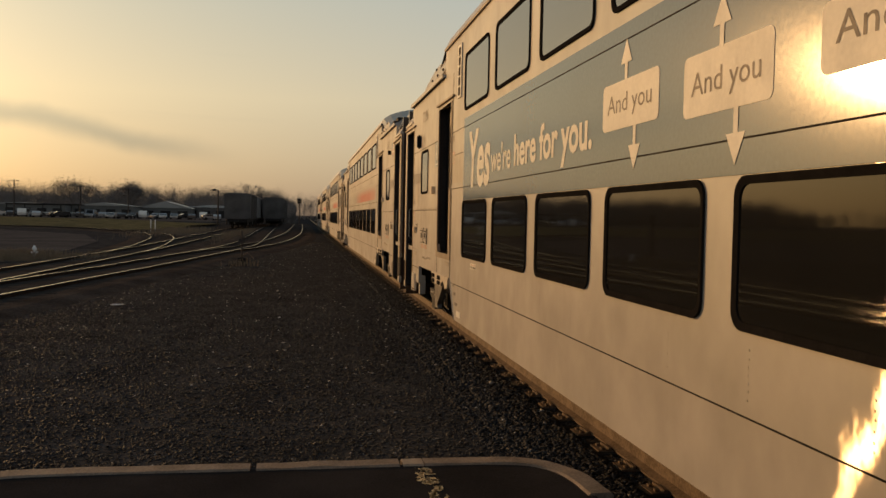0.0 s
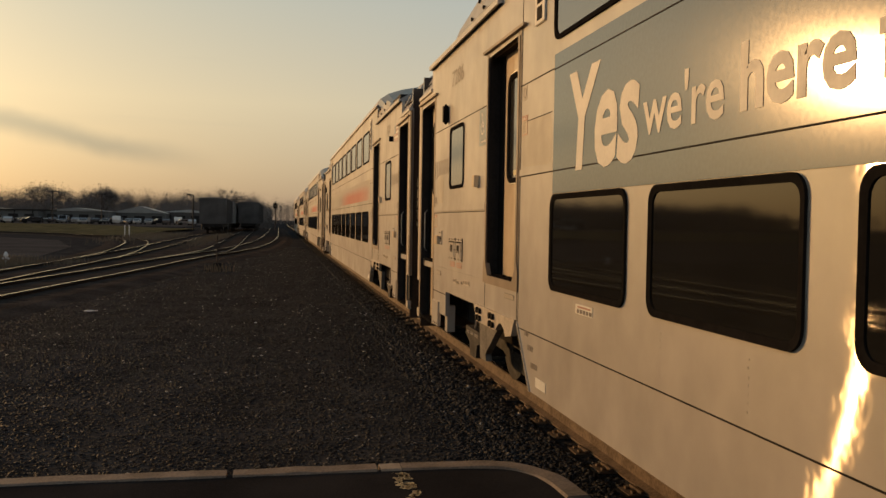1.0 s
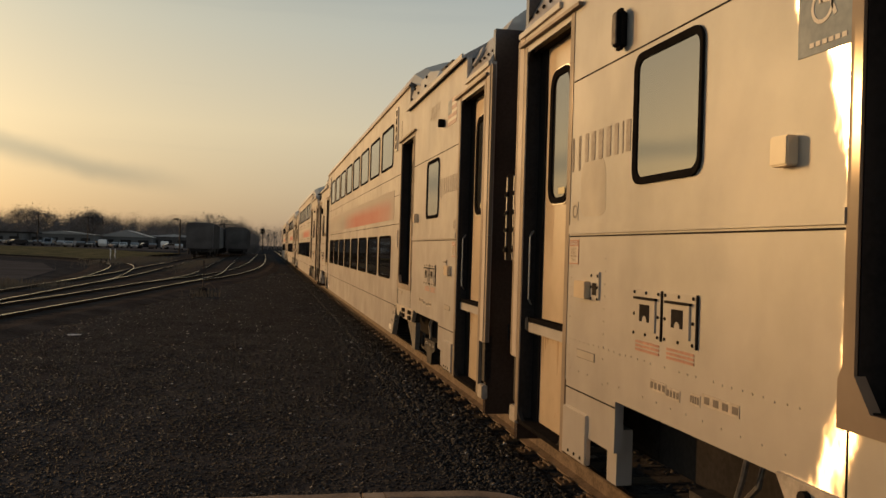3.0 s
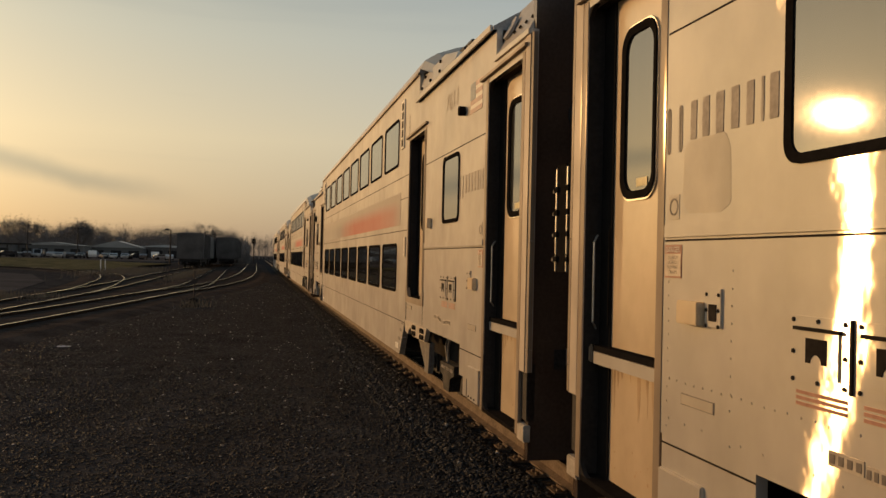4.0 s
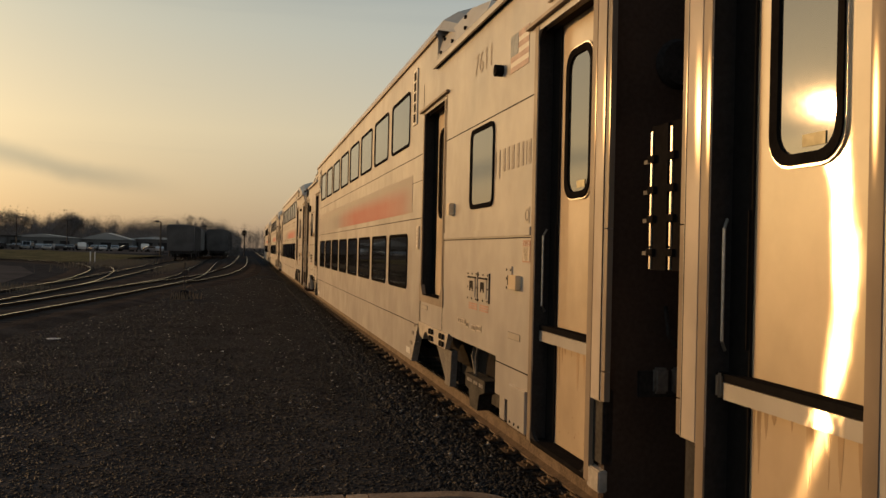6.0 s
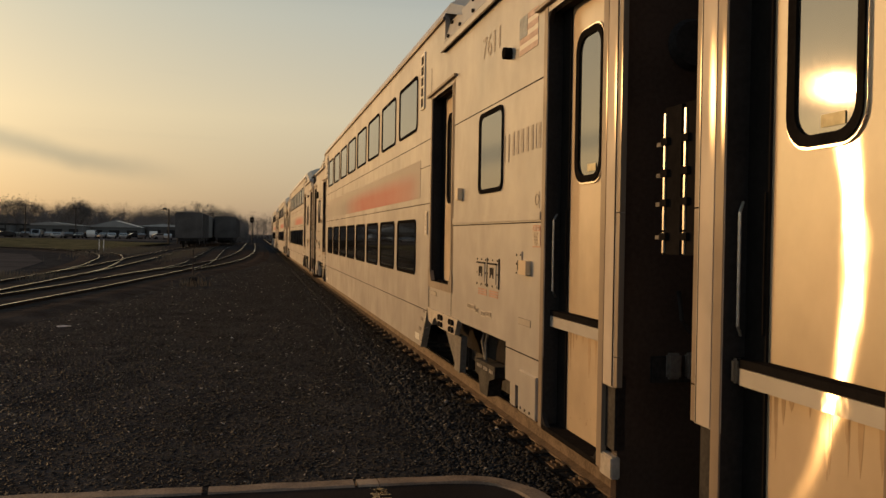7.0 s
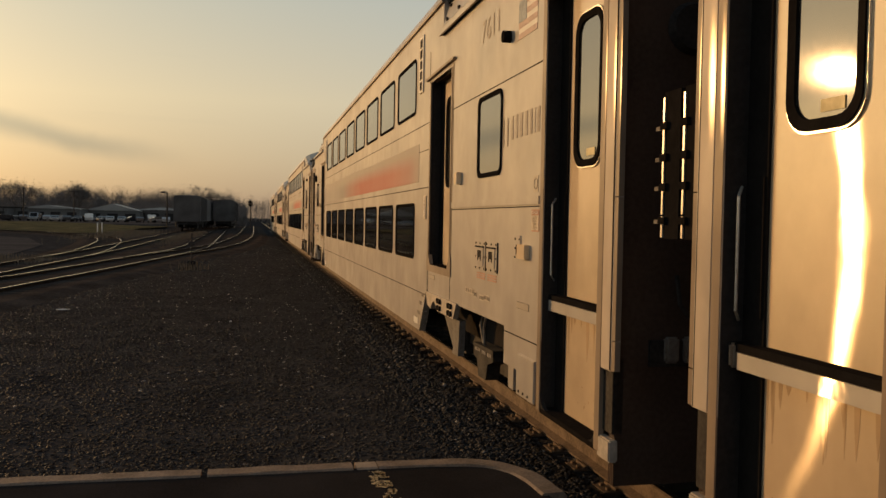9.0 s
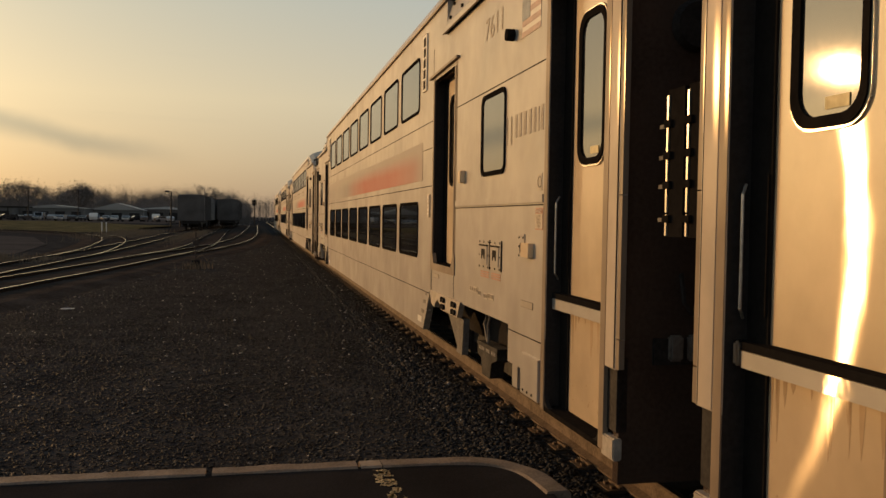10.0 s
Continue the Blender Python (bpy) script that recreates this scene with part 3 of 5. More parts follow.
def bowed(name, y0, y1, z0, z1, material, parent, label="", x=SIDE, bow=6, depth=0.03):
    """An upright strip of pressed steel whose face is gently rounded from edge to edge."""
    n, w = 10, (y1 - y0) / 2
    rad = w / math.sin(radians(bow))
    face = []
    for k in range(n + 1):
        a = radians(bow * (2 * k / n - 1))
        face.append((x - rad * (math.cos(a) - math.cos(radians(bow))), (y0 + y1) / 2 + rad * math.sin(a)))
    bm = bmesh.new()
    lo, hi = [[bm.verts.new((px, py, z)) for px, py in face] for z in (z0, z1)]
    for k in range(n):
        bm.faces.new((lo[k], lo[k + 1], hi[k + 1], hi[k])).smooth = True
    # the flat sides have corners of their own, so that the face alone is shaded round
    lo, hi = [[bm.verts.new((px, py, z)) for px, py in face] for z in (z0, z1)]
    back = [[bm.verts.new((x + depth, y, z)) for y in (y1, y0)] for z in (z0, z1)]
    bm.faces.new((lo[n], back[0][0], back[1][0], hi[n]))
    bm.faces.new((lo[0], hi[0], back[1][1], back[0][1]))
    bm.faces.new((back[0][0], back[0][1], back[1][1], back[1][0]))
    bm.faces.new(lo + back[0])
    bm.faces.new(hi + back[1])
    return part(name, bm, material, parent, label)


def bolts(name, spots, x, r, parent, material=RUBBER, depth=0.02):
    for y, z in spots:
        bm = bmesh.new()
        disc(bm, x - depth, x, y, z, r, 8)
        part(name, bm, material, parent)


def door(e, u0, u1, sill, parent):
    """A recessed sliding door with jambs, leaf, window and grips."""
    y0, y1 = span(u0, u1, e)
    back = SIDE + 0.115
    root = new("door")
    root.parent = parent
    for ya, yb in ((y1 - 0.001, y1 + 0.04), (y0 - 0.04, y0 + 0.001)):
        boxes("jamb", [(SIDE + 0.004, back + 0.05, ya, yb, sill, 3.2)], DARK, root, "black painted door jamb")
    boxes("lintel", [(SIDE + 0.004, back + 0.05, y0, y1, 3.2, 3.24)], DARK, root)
    bm = bmesh.new()
    box(bm, back, back + 0.05, y0 + 0.001, y1 - 0.001, sill, 3.2)
    leaf = part("leaf", bm, LEAF, root, "brushed steel sliding door leaf")
    m = (y0 + y1) / 2
    w = window("door_window", m - 0.211, m + 0.211, 2.068, 3.0, 0.12, DOORGLASS, leaf, back, 0.042, 0.018)
    bm = bmesh.new()
    ring(bm, rounded(m - 0.222, m + 0.222, 2.057, 3.011, 0.131), rounded(m - 0.208, m + 0.208, 2.071, 2.997, 0.117), back - 0.01, back + 0.01)
    part("window_trim", bm, BRIGHT, leaf)
    boxes("sticker", [(back - 0.006, back - 0.0035, m - 0.11, m + 0.02, 2.13, 2.175)], YELLOW, leaf, "small yellow warning sticker")
    # shadow of the +y jamb on the leaf, put in as a black strip
    boxes("edge_seal", [(back - 0.012, back, y1 - 0.15, y1 - 0.001, sill, 3.2)], DULLBLACK, leaf, "black strip for the shadow of the jamb on the leaf")
    for y in (y0 + 0.05, y1 - 0.13):
        boxes("edge_grip", [(back - 0.02, back, y - 0.014, y + 0.014, 1.35, 1.92)], RUBBER, leaf, bevel=0.006)
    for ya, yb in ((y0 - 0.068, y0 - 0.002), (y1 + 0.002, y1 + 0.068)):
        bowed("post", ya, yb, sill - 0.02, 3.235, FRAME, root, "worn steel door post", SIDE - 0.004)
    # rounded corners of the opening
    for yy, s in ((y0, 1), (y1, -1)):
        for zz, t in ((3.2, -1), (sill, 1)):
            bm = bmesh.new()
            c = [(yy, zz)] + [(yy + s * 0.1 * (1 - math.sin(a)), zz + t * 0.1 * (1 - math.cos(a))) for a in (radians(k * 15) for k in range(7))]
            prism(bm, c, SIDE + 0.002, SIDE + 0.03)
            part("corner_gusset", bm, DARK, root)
    bm = bmesh.new()
    c0, c1 = span(u0 - 0.14, u1 + 0.2, e)
    prism(bm, [(c0, 3.24), (c1, 3.255), (c1, 3.278), (c0, 3.263)] if e > 0 else [(c0, 3.255), (c1, 3.24), (c1, 3.263), (c0, 3.278)], SIDE - 0.032, SIDE + 0.02)
    part("rain_gutter", bm, FRAME, root, "dark rain gutter over the door")
    return root, y0, y1, back


def truck(e, parent):
    """A bogie: side frames, wheelsets that roll, brake gear and the pale bolster plate."""
    c = e * (HALF - 4.1)
    root = new("bogie")
    root.parent = parent
    for x in (-1.0, 1.0):
        bm = bmesh.new()
        prism(bm, [(c - 1.7, 0.62), (c - 1.5, 0.75), (c - 0.7, 0.62), (c - 0.4, 0.45), (c + 0.4, 0.45), (c + 0.7, 0.62), (c + 1.5, 0.75), (c + 1.7, 0.62), (c + 1.55, 0.42), (c + 0.8, 0.4), (c + 0.35, 0.28), (c - 0.35, 0.28), (c - 0.8, 0.4), (c - 1.55, 0.42)], x - 0.07, x + 0.07)
        part("side_frame", bm, UNDER, root, "grimy cast bogie side frame")
        for k in (-1.3, 1.3):
            boxes("axle_box", [(x - 0.13, x + 0.13, c + k - 0.16, c + k + 0.16, 0.28, 0.6)], UNDER, root, bevel=0.03)
        for k in (-0.25, 0.25):
            bm = bmesh.new()
            tube(bm, [(x * 1.12, c + k + 0.08 * math.cos(a), 0.5 + a * 0.007) for a in (i * 0.7 for i in range(60))], 0.018, 5)
            part("spring", bm, UNDER, root)
    boxes("bolster", [(-1.2, 1.2, c - 0.25, c + 0.25, 0.55, 0.8)], UNDER, root, bevel=0.03)
    # hoses
    for k, dy in ((0.5, 0.15), (0.62, 0.05)):
        bm = bmesh.new()
        tube(bm, [(SIDE + 0.16, c + e * k, 0.95), (SIDE + 0.13, c + e * k, 0.8), (SIDE + 0.12, c + e * (k + dy), 0.66), (SIDE + 0.2, c + e * (k + dy), 0.55)], 0.014, 6)
        part("brake_hose", bm, ARM, root)
    # visible bracket arm and journal cover with a printed plate
    y = lambda u: e * (HALF - u)
    bm = bmesh.new()
    prism(bm, [(y(3.99), 0.79), (y(4.67), 0.79), (y(4.24), 0.51), (y(4.28), 0.45), (y(4.04), 0.45)], SIDE + 0.03, SIDE + 0.09)
    part("bracket_arm", bm, ARM, root, "dull grey cast bracket arm")
    bm = bmesh.new()
    prism(bm, [(y(3.08), 0.645), (y(3.72), 0.635), (y(3.72), 0.52), (y(3.6), 0.5), (y(3.55), 0.36), (y(3.3), 0.36), (y(3.25), 0.5), (y(3.08), 0.55)], SIDE + 0.10, SIDE + 0.22)
    part("journal_cover", bm, UNDER, root)
    boxes("print_bar", [(SIDE + 0.096, SIDE + 0.1, *sorted((y(3.13 + k * 0.045), y(3.155 + k * 0.045))), 0.575, 0.605) for k in range(12) if k not in (3, 7)], FADED, root, "unreadable pale stencil")
    wheels = []
    for k in (-1.3, 1.3):
        bm = bmesh.new()
        for x in (-0.75, 0.75):
            s = 1 if x > 0 else -1
            for x0, x1, r in ((x - 0.065, x + 0.065, 0.42), (x - s * 0.095, x - s * 0.06, 0.45), (x - 0.09, x + 0.09, 0.1)):
                bmesh.ops.create_cone(bm, cap_ends=True, segments=28, radius1=r, radius2=r, depth=abs(x1 - x0), matrix=Matrix.Translation(((x0 + x1) / 2, 0, 0)) @ Matrix.Rotation(radians(90), 4, "Y"))
            for a in range(6):
                bmesh.ops.create_cone(bm, cap_ends=True, segments=8, radius1=0.03, radius2=0.03, depth=0.15, matrix=Matrix.Translation((x, 0.25 * math.cos(a * 1.047), 0.25 * math.sin(a * 1.047))) @ Matrix.Rotation(radians(90), 4, "Y"))
        bmesh.ops.create_cone(bm, cap_ends=True, segments=16, radius1=0.08, radius2=0.08, depth=2.3, matrix=Matrix.Rotation(radians(90), 4, "Y"))
        w = part("wheelset", bm, UNDER, root, "steel wheels on an axle")
        w.location = (0, c + k, 0.42)
        wheels.append(w)
    return root


def railcar():
    car = new("railcar")
    end = 0.43
    cells = [(-(HALF - end), HALF - end, 0.94, 3.36), (-(HALF - 1.37), HALF - 1.37, 3.36, 3.59), (-(HALF - 4.78), HALF - 4.78, 3.59, 3.94), (-(HALF - 5.78), HALF - 5.78, 0.47, 0.94)]
    holes = []
    for e in (1, -1):
        cells.append((*span(1.66, 2.43, e), 0.66, 0.94))
        cells.append((*span(0.43, 0.62, e), 0.94, 1.0))
        holes.append((*span(0.64, 1.575, e), 0.4, 3.2))
        holes.append((*span(4.34, 5.33, e), 1.25, 3.2))
    skin("side_wall", cells, holes, SIDE, 0.05, STEEL, car)
    boxes("far_side_wall", [(1.47, 1.52, -(HALF - end), HALF - end, 0.5, 3.9)], STEEL, car)
    boxes("floor", [(-1.3, 1.47, -(HALF - end), HALF - end, 0.96, 1.1), (-1.3, 1.47, -(HALF - 5.9), HALF - 5.9, 0.5, 0.6)], UNDER, car)
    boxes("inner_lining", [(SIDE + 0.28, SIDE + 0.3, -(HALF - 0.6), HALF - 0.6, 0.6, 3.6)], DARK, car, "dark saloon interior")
    # roof: a higher middle and lower ends
    for name, y0, y1, z0, z1 in (("roof", -(HALF - 4.78), HALF - 4.78, 3.94, 4.4), ("end_roof", *span(1.37, 4.78, 1), 3.59, 4.42), ("end_roof", *span(1.37, 4.78, -1), 3.59, 4.42), ("sloped_end_roof", *span(0.5, 1.37, 1), 3.36, 4.42), ("sloped_end_roof", *span(0.5, 1.37, -1), 3.36, 4.42)):
        bm = bmesh.new()
        if name == "roof":
            prof = [(SIDE - 0.02, z0)] + [(SIDE * math.cos(a), z0 + 0.05 + (z1 - z0 - 0.05) * math.sin(a)) for a in (radians(k * 15) for k in range(13))] + [(1.54, z0)]
        elif name == "sloped_end_roof":
            prof = [(SIDE - 0.01, z0), (SIDE + 0.2, 3.76), (-1.18, 3.87), (-0.8, 3.94), (0.8, 3.94), (1.18, 3.87), (1.32, 3.76), (1.52, z0)]
        else:
            prof = [(SIDE - 0.03, z0), (SIDE - 0.03, z0 + 0.03), (-1.3, 3.77), (-0.9, 3.87), (0.9, 3.87), (1.3, 3.77), (1.55, z0 + 0.03), (1.55, z0)]
        a = [bm.verts.new((x, y0, z)) for x, z in prof]
        b = [bm.verts.new((x, y1, z)) for x, z in prof]
        for i in range(len(prof) - 1):
            bm.faces.new((a[i], a[i + 1], b[i + 1], b[i]))
        bm.faces.new(a[::-1])
        bm.faces.new(b)
        part(name, bm, STEEL if name == "sloped_end_roof" else ROOF, car, "grey weathered roof sheet")
    boxes("gutter", [(SIDE - 0.025, SIDE + 0.01, -(HALF - 4.78), HALF - 4.78, 3.925, 3.955)], FRAME, car)
    # windows between the two doors of a side
    for n in range(8):
        y1 = HALF - FIRST - n * PITCH
        window("lower_window", y1 - 1.33, y1, 1.265, 1.925, 0.09, GLASS, car, label="dark tinted lower-deck window")
        window("upper_window", y1 - 1.32, y1 - 0.02, 2.97, 3.63, 0.09, UPGLASS, car, label="upper-deck window reflecting the sky", band=0.035)
    # seams of the side sheets
    mid = (-(HALF - 5.4), HALF - 5.4)
    for z in (0.905, 2.085, 2.79):
        boxes("seam", [(SIDE - 0.0025, SIDE + 0.002, *mid, z - 0.004, z + 0.004)], SEAM, car)
    boxes("belt_strip", [(SIDE - 0.003, SIDE, *mid, 2.09, 2.14)], STEEL, car)
    for e in (1, -1):
        y = lambda u: e * (HALF - u)
        a = span(1.66, 4.27, e)
        boxes("seam", [(SIDE - 0.0025, SIDE + 0.002, *span(5.43, 6.2, e), 2.497, 2.503)], SEAM, car)
        for z in (1.83, 2.79):
            boxes("seam", [(SIDE - 0.0025, SIDE + 0.002, *a, z - 0.004, z + 0.004)], SEAM, car)
        boxes("belt_strip", [(SIDE - 0.01, SIDE, *a, 1.845, 1.9)], STEEL, car)
        boxes("seam", [(SIDE - 0.0025, SIDE + 0.002, *span(1.66, 2.43, e), 0.9, 0.908)], SEAM, car)
        for u in (4.3, 5.38, 5.42):
            boxes("seam", [(SIDE - 0.0025, SIDE + 0.002, *span(u, u + 0.007, e), 0.95, 1.18 if u < 5.4 else 3.55)], SEAM, car)
        # slanted end of the low skirt
        bm = bmesh.new()
        prism(bm, [(y(5.42), 0.94), (y(5.785), 0.94), (y(5.785), 0.48)], SIDE, SIDE + 0.05)
        part("skirt_corner", bm, STEEL, car)
        bm = bmesh.new()
        prism(bm, [(y(5.40), 0.94), (y(5.425), 0.94), (y(5.8), 0.47), (y(5.775), 0.47)], SIDE - 0.012, SIDE + 0.06)
        part("skirt_edge", bm, BRIGHT, car, "bright slanted edge strip of the skirt")
        # end door over the steps, with the floor plate across it
        root, y0, y1, back = door(e, 0.64, 1.575, 0.5, car)
        boxes("floor_plate", [(SIDE + 0.046, back, y0, y1, 1.217, 1.25), (SIDE + 0.064, back, y0, y1, 1.15, 1.216)], DULLBLACK, root)
        boxes("step_nosing", [(SIDE + 0.045, SIDE + 0.062, *span(0.7, 1.57, e), 1.146, 1.214)], STEEL, root, "bright steel step edge")
        boxes("plate_bracket", [(SIDE + 0.03, SIDE + 0.075, *span(0.655, 0.69, e), 1.15, 1.25)], FRAME, root, "worn bracket at the step edge", bevel=0.01)
        # rust-brown runs of dirt under the step edge
        bm = bmesh.new()
        drip = random.Random(17)
        for k in range(14):
            q, w, d = drip.uniform(y0 + 0.04, y1 - 0.17), drip.uniform(0.006, 0.02), drip.uniform(0.05, 0.26)
            prism(bm, [(q - w, 1.14), (q + w, 1.14), (q + w * 0.7, 1.14 - d * 0.5), (q, 1.14 - d), (q - w * 0.6, 1.14 - d * 0.6)], back - 0.0009, back + 0.001)
        for k in range(16):
            q, w, d = drip.uniform(y0 + 0.03, y1 - 0.17), drip.uniform(0.004, 0.01), drip.uniform(0.52, 0.72)
            prism(bm, [(q + w * math.cos(1.05 * i) * drip.uniform(0.6, 1.2), d + w * math.sin(1.05 * i)) for i in range(6)], back - 0.0009, back + 0.001)
        part("dirt_run", bm, DIRT, root, "brown runs and spots of dirt")["kind"] = "stuff"
        boxes("bottom_sill", [(SIDE + 0.0, back, y0, y1, 0.47, 0.5)], RUBBER, root)
        for s, yy in ((1, y0), (-1, y1)):
            bm = bmesh.new()
            q = yy + s * 0.04
            tube(bm, [(SIDE + 0.08, yy + s * 0.005, 1.34), (SIDE + 0.045, q, 1.38), (SIDE + 0.045, q, 1.84), (SIDE + 0.08, yy + s * 0.005, 1.88)], 0.007)
            part("grab_handle", bm, BRIGHT, root, "polished steel grab handle")
        # middle door with its worn surround
        root, y0, y1, back = door(e, 4.34, 5.33, 1.25, car)
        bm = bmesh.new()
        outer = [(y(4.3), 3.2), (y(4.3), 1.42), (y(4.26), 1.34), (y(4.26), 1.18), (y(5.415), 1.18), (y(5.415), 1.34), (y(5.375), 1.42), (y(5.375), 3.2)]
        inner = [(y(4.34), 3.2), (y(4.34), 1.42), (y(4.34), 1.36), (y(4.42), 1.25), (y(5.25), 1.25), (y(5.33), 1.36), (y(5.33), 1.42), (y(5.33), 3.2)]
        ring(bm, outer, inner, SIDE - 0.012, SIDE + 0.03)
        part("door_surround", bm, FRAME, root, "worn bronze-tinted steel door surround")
        boxes("threshold", [(SIDE + 0.0, back, y0, y1, 1.23, 1.256)], RUBBER, root)
        boxes("threshold_stud", [(SIDE + 0.05, SIDE + 0.09, y0 + 0.2 + k * 0.2, y0 + 0.3 + k * 0.2, 1.256, 1.268) for k in range(4)], RUBBER, root)
        # small window, hatches, boxes and labels on the end panel
        window("end_window", *span(2.585, 3.3, e), 2.085, 2.755, 0.08, DOORGLASS, car, label="small window with a black rubber frame")
        for k in (0, 1):
            b0, b1 = span(2.64 + 0.345 * k, 2.955 + 0.345 * k, e)
            pl = boxes("coupler_plate", [(SIDE - 0.01, SIDE, b0, b1, 1.318, 1.555)], STEEL, car, "bolted steel cover plate with a dark slot", bevel=0.002)
            lid = boxes("lid", [(SIDE - 0.018, SIDE - 0.01, b0 + 0.045, b1 - 0.045, 1.352, 1.505)], STEEL, pl, bevel=0.002)
            c = (b0 + b1) / 2
            bm = bmesh.new()
            tab = [(c + 0.03 * math.cos(q), 1.398 + 0.03 * math.sin(q)) for q in (radians(180 - 22.5 * k) for k in range(9))]
            prism(bm, [(c - 0.055, 1.398), *tab, (c + 0.055, 1.398), (c + 0.055, 1.482), (c - 0.055, 1.482)], SIDE - 0.0205, SIDE - 0.017)
            part("slot", bm, SEAM, lid, "dark slot round a pale tab")
            boxes("hinge", [(SIDE - 0.024, SIDE - 0.01, b0 + 0.035, b1 - 0.035, 1.506, 1.518)], SEAM, pl)
            # dark strip drawn as the plate's shadow on its -y side
            boxes("edge_gap", [(SIDE - 0.0095, SIDE - 0.001, b0 - 0.009, b0, 1.318, 1.557)], SEAM, pl)
            bolts("bolt", [(b0 + 0.022 + k * (b1 - b0 - 0.044) / 2, z) for k in range(3) for z in (1.334, 1.54)] + [(b0 + 0.022, 1.43), (b1 - 0.022, 1.43)], SIDE - 0.0095, 0.008, pl, SEAM, 0.005)
            boxes("print_bar", [(SIDE - 0.003, SIDE, b0 + 0.02, b1 - 0.03, z, z + 0.012) for z in (1.285, 1.265, 1.245)], REDPRINT, car, "unreadable red print")
        b0, b1 = span(1.85, 2.03, e)
        boxes("latch_box", [(SIDE - 0.04, SIDE, b0, b1, 1.465, 1.565)], LEAF, car, "polished steel latch box", bevel=0.004)
        b0, b1 = span(2.045, 2.17, e)
        pl = boxes("latch_plate", [(SIDE - 0.01, SIDE, b0, b1, 1.465, 1.625)], STEEL, car, "riveted steel plate with a dark opening")
        boxes("opening", [(SIDE - 0.013, SIDE - 0.009, b0 + 0.03, b1 - 0.035, 1.49, 1.56)], SEAM, pl)
        bolts("rivet", [(yy, z) for yy in (b0 + 0.015, b1 - 0.015) for z in (1.47, 1.535, 1.6)], SIDE - 0.009, 0.008, pl, SEAM, 0.005)
        pl = boxes("label_plate", [(SIDE - 0.003, SIDE, *span(1.84, 2.12, e), 1.105, 1.155)], GREYVINYL, car, "narrow pale label with a dark edge")
        boxes("label_field", [(SIDE - 0.0045, SIDE - 0.0028, *span(1.845, 2.115, e), 1.109, 1.151)], RESIDUE, pl)
        pl = boxes("label_plate", [(SIDE - 0.003, SIDE, *span(5.0, 5.3, e), 1.1, 1.145)], GREYVINYL, car, "narrow pale label with a dark edge")
        boxes("label_field", [(SIDE - 0.0045, SIDE - 0.0028, *span(5.005, 5.295, e), 1.104, 1.141)], RESIDUE, pl)
        for u0, w, z in ((2.85, 0.17, 1.1), (3.03, 0.13, 1.09), (3.26, 0.085, 1.1), (3.36, 0.3, 1.115)):
            b0, b1 = span(u0, u0 + w, e)
            pl = boxes("stencil_label", [(SIDE - 0.003, SIDE, b0, b1, z - 0.025, z + 0.025)], PLATE, car)
            boxes("print_bar", [(SIDE - 0.0045, SIDE - 0.0028, b0 + 0.01 + k * w / 4, b0 + 0.01 + k * w / 4 + w / 7, z - 0.015, z + 0.015) for k in range(4)], GREYVINYL, pl, "unreadable small print")
        for k, z in enumerate((0.87, 0.77, 0.65)):
            b0, b1 = span(5.62 + k * 0.09, 5.72 + k * 0.12, e)
            boxes("print_bar", [(SIDE - 0.003, SIDE, b0, b0 + 0.03, z, z + 0.04), (SIDE - 0.003, SIDE, b0 + 0.045, b1, z, z + 0.04)], GREYVINYL, car, "unreadable grey stencil")
        pl = boxes("capacity_plate", [(SIDE - 0.004, SIDE, *span(5.93, 6.17, e), 0.53, 0.6)], VINYL, car, "small pale plate")
        hb = boxes("hatch", [(SIDE - 0.018, SIDE + 0.02, *span(1.66, 2.05, e), 0.5, 0.79)], STEEL, car, "small hinged steel hatch", bevel=0.006)
        bolts("bolt", [(y(1.78 + 0.1 * k), 0.53) for k in range(3)], SIDE - 0.017, 0.01, hb, SEAM, 0.006)
        boxes("step_box", [(SIDE + 0.03, SIDE + 0.12, *span(2.27, 2.4, e), 0.48, 0.78)], STEEL, car, "recessed steel box behind the hatch")
        # bolster plate with two groups of bolts
        bm = bmesh.new()
        prism(bm, [(y(3.94), 0.955), (y(5.38), 0.955), (y(5.3), 0.82), (y(5.12), 0.79), (y(5.06), 0.85), (y(4.95), 0.885), (y(4.86), 0.85), (y(4.78), 0.8), (y(4.06), 0.8)], SIDE - 0.02, SIDE + 0.03)
        bp = part("bolster_plate", bm, PLATE, car, "pale steel plate with groups of dark bolts")
        bolts("bolt", [(y(u + du), z) for u in (4.13, 4.62) for du in (0, 0.1) for z in (0.84, 0.91)], SIDE - 0.018, 0.027, bp, SEAM, 0.025)
        # roof fairing, grille and end panel over the door
        bm = bmesh.new()
        for u, z, dx in ((4.775, 3.68, 0.0), (4.775, 3.9, 0.06), (3.6, 3.9, 0.06), (2.85, 3.76, 0.03), (2.85, 3.68, 0.0)):
            bm.verts.new((SIDE - 0.01 + dx, y(u), z))
            bm.verts.new((SIDE + 0.4, y(u), z - 0.02))
        bmesh.ops.convex_hull(bm, input=bm.verts[:])
        rf = part("roof_fairing", bm, STEEL, car, "sloping steel fairing plate with dark bolts")
        for u, z, dx in ((4.6, 3.72, 0.012), (4.1, 3.72, 0.012), (3.6, 3.72, 0.012), (4.6, 3.86, 0.05), (3.75, 3.86, 0.05)):
            bm = bmesh.new()
            disc(bm, SIDE - 0.03 + dx, SIDE + dx + 0.01, y(u), z, 0.018, 8)
            part("bolt", bm, SEAM, rf)
        # sheet that slopes from the high roof down to the low one
        bm = bmesh.new()
        arcs = []
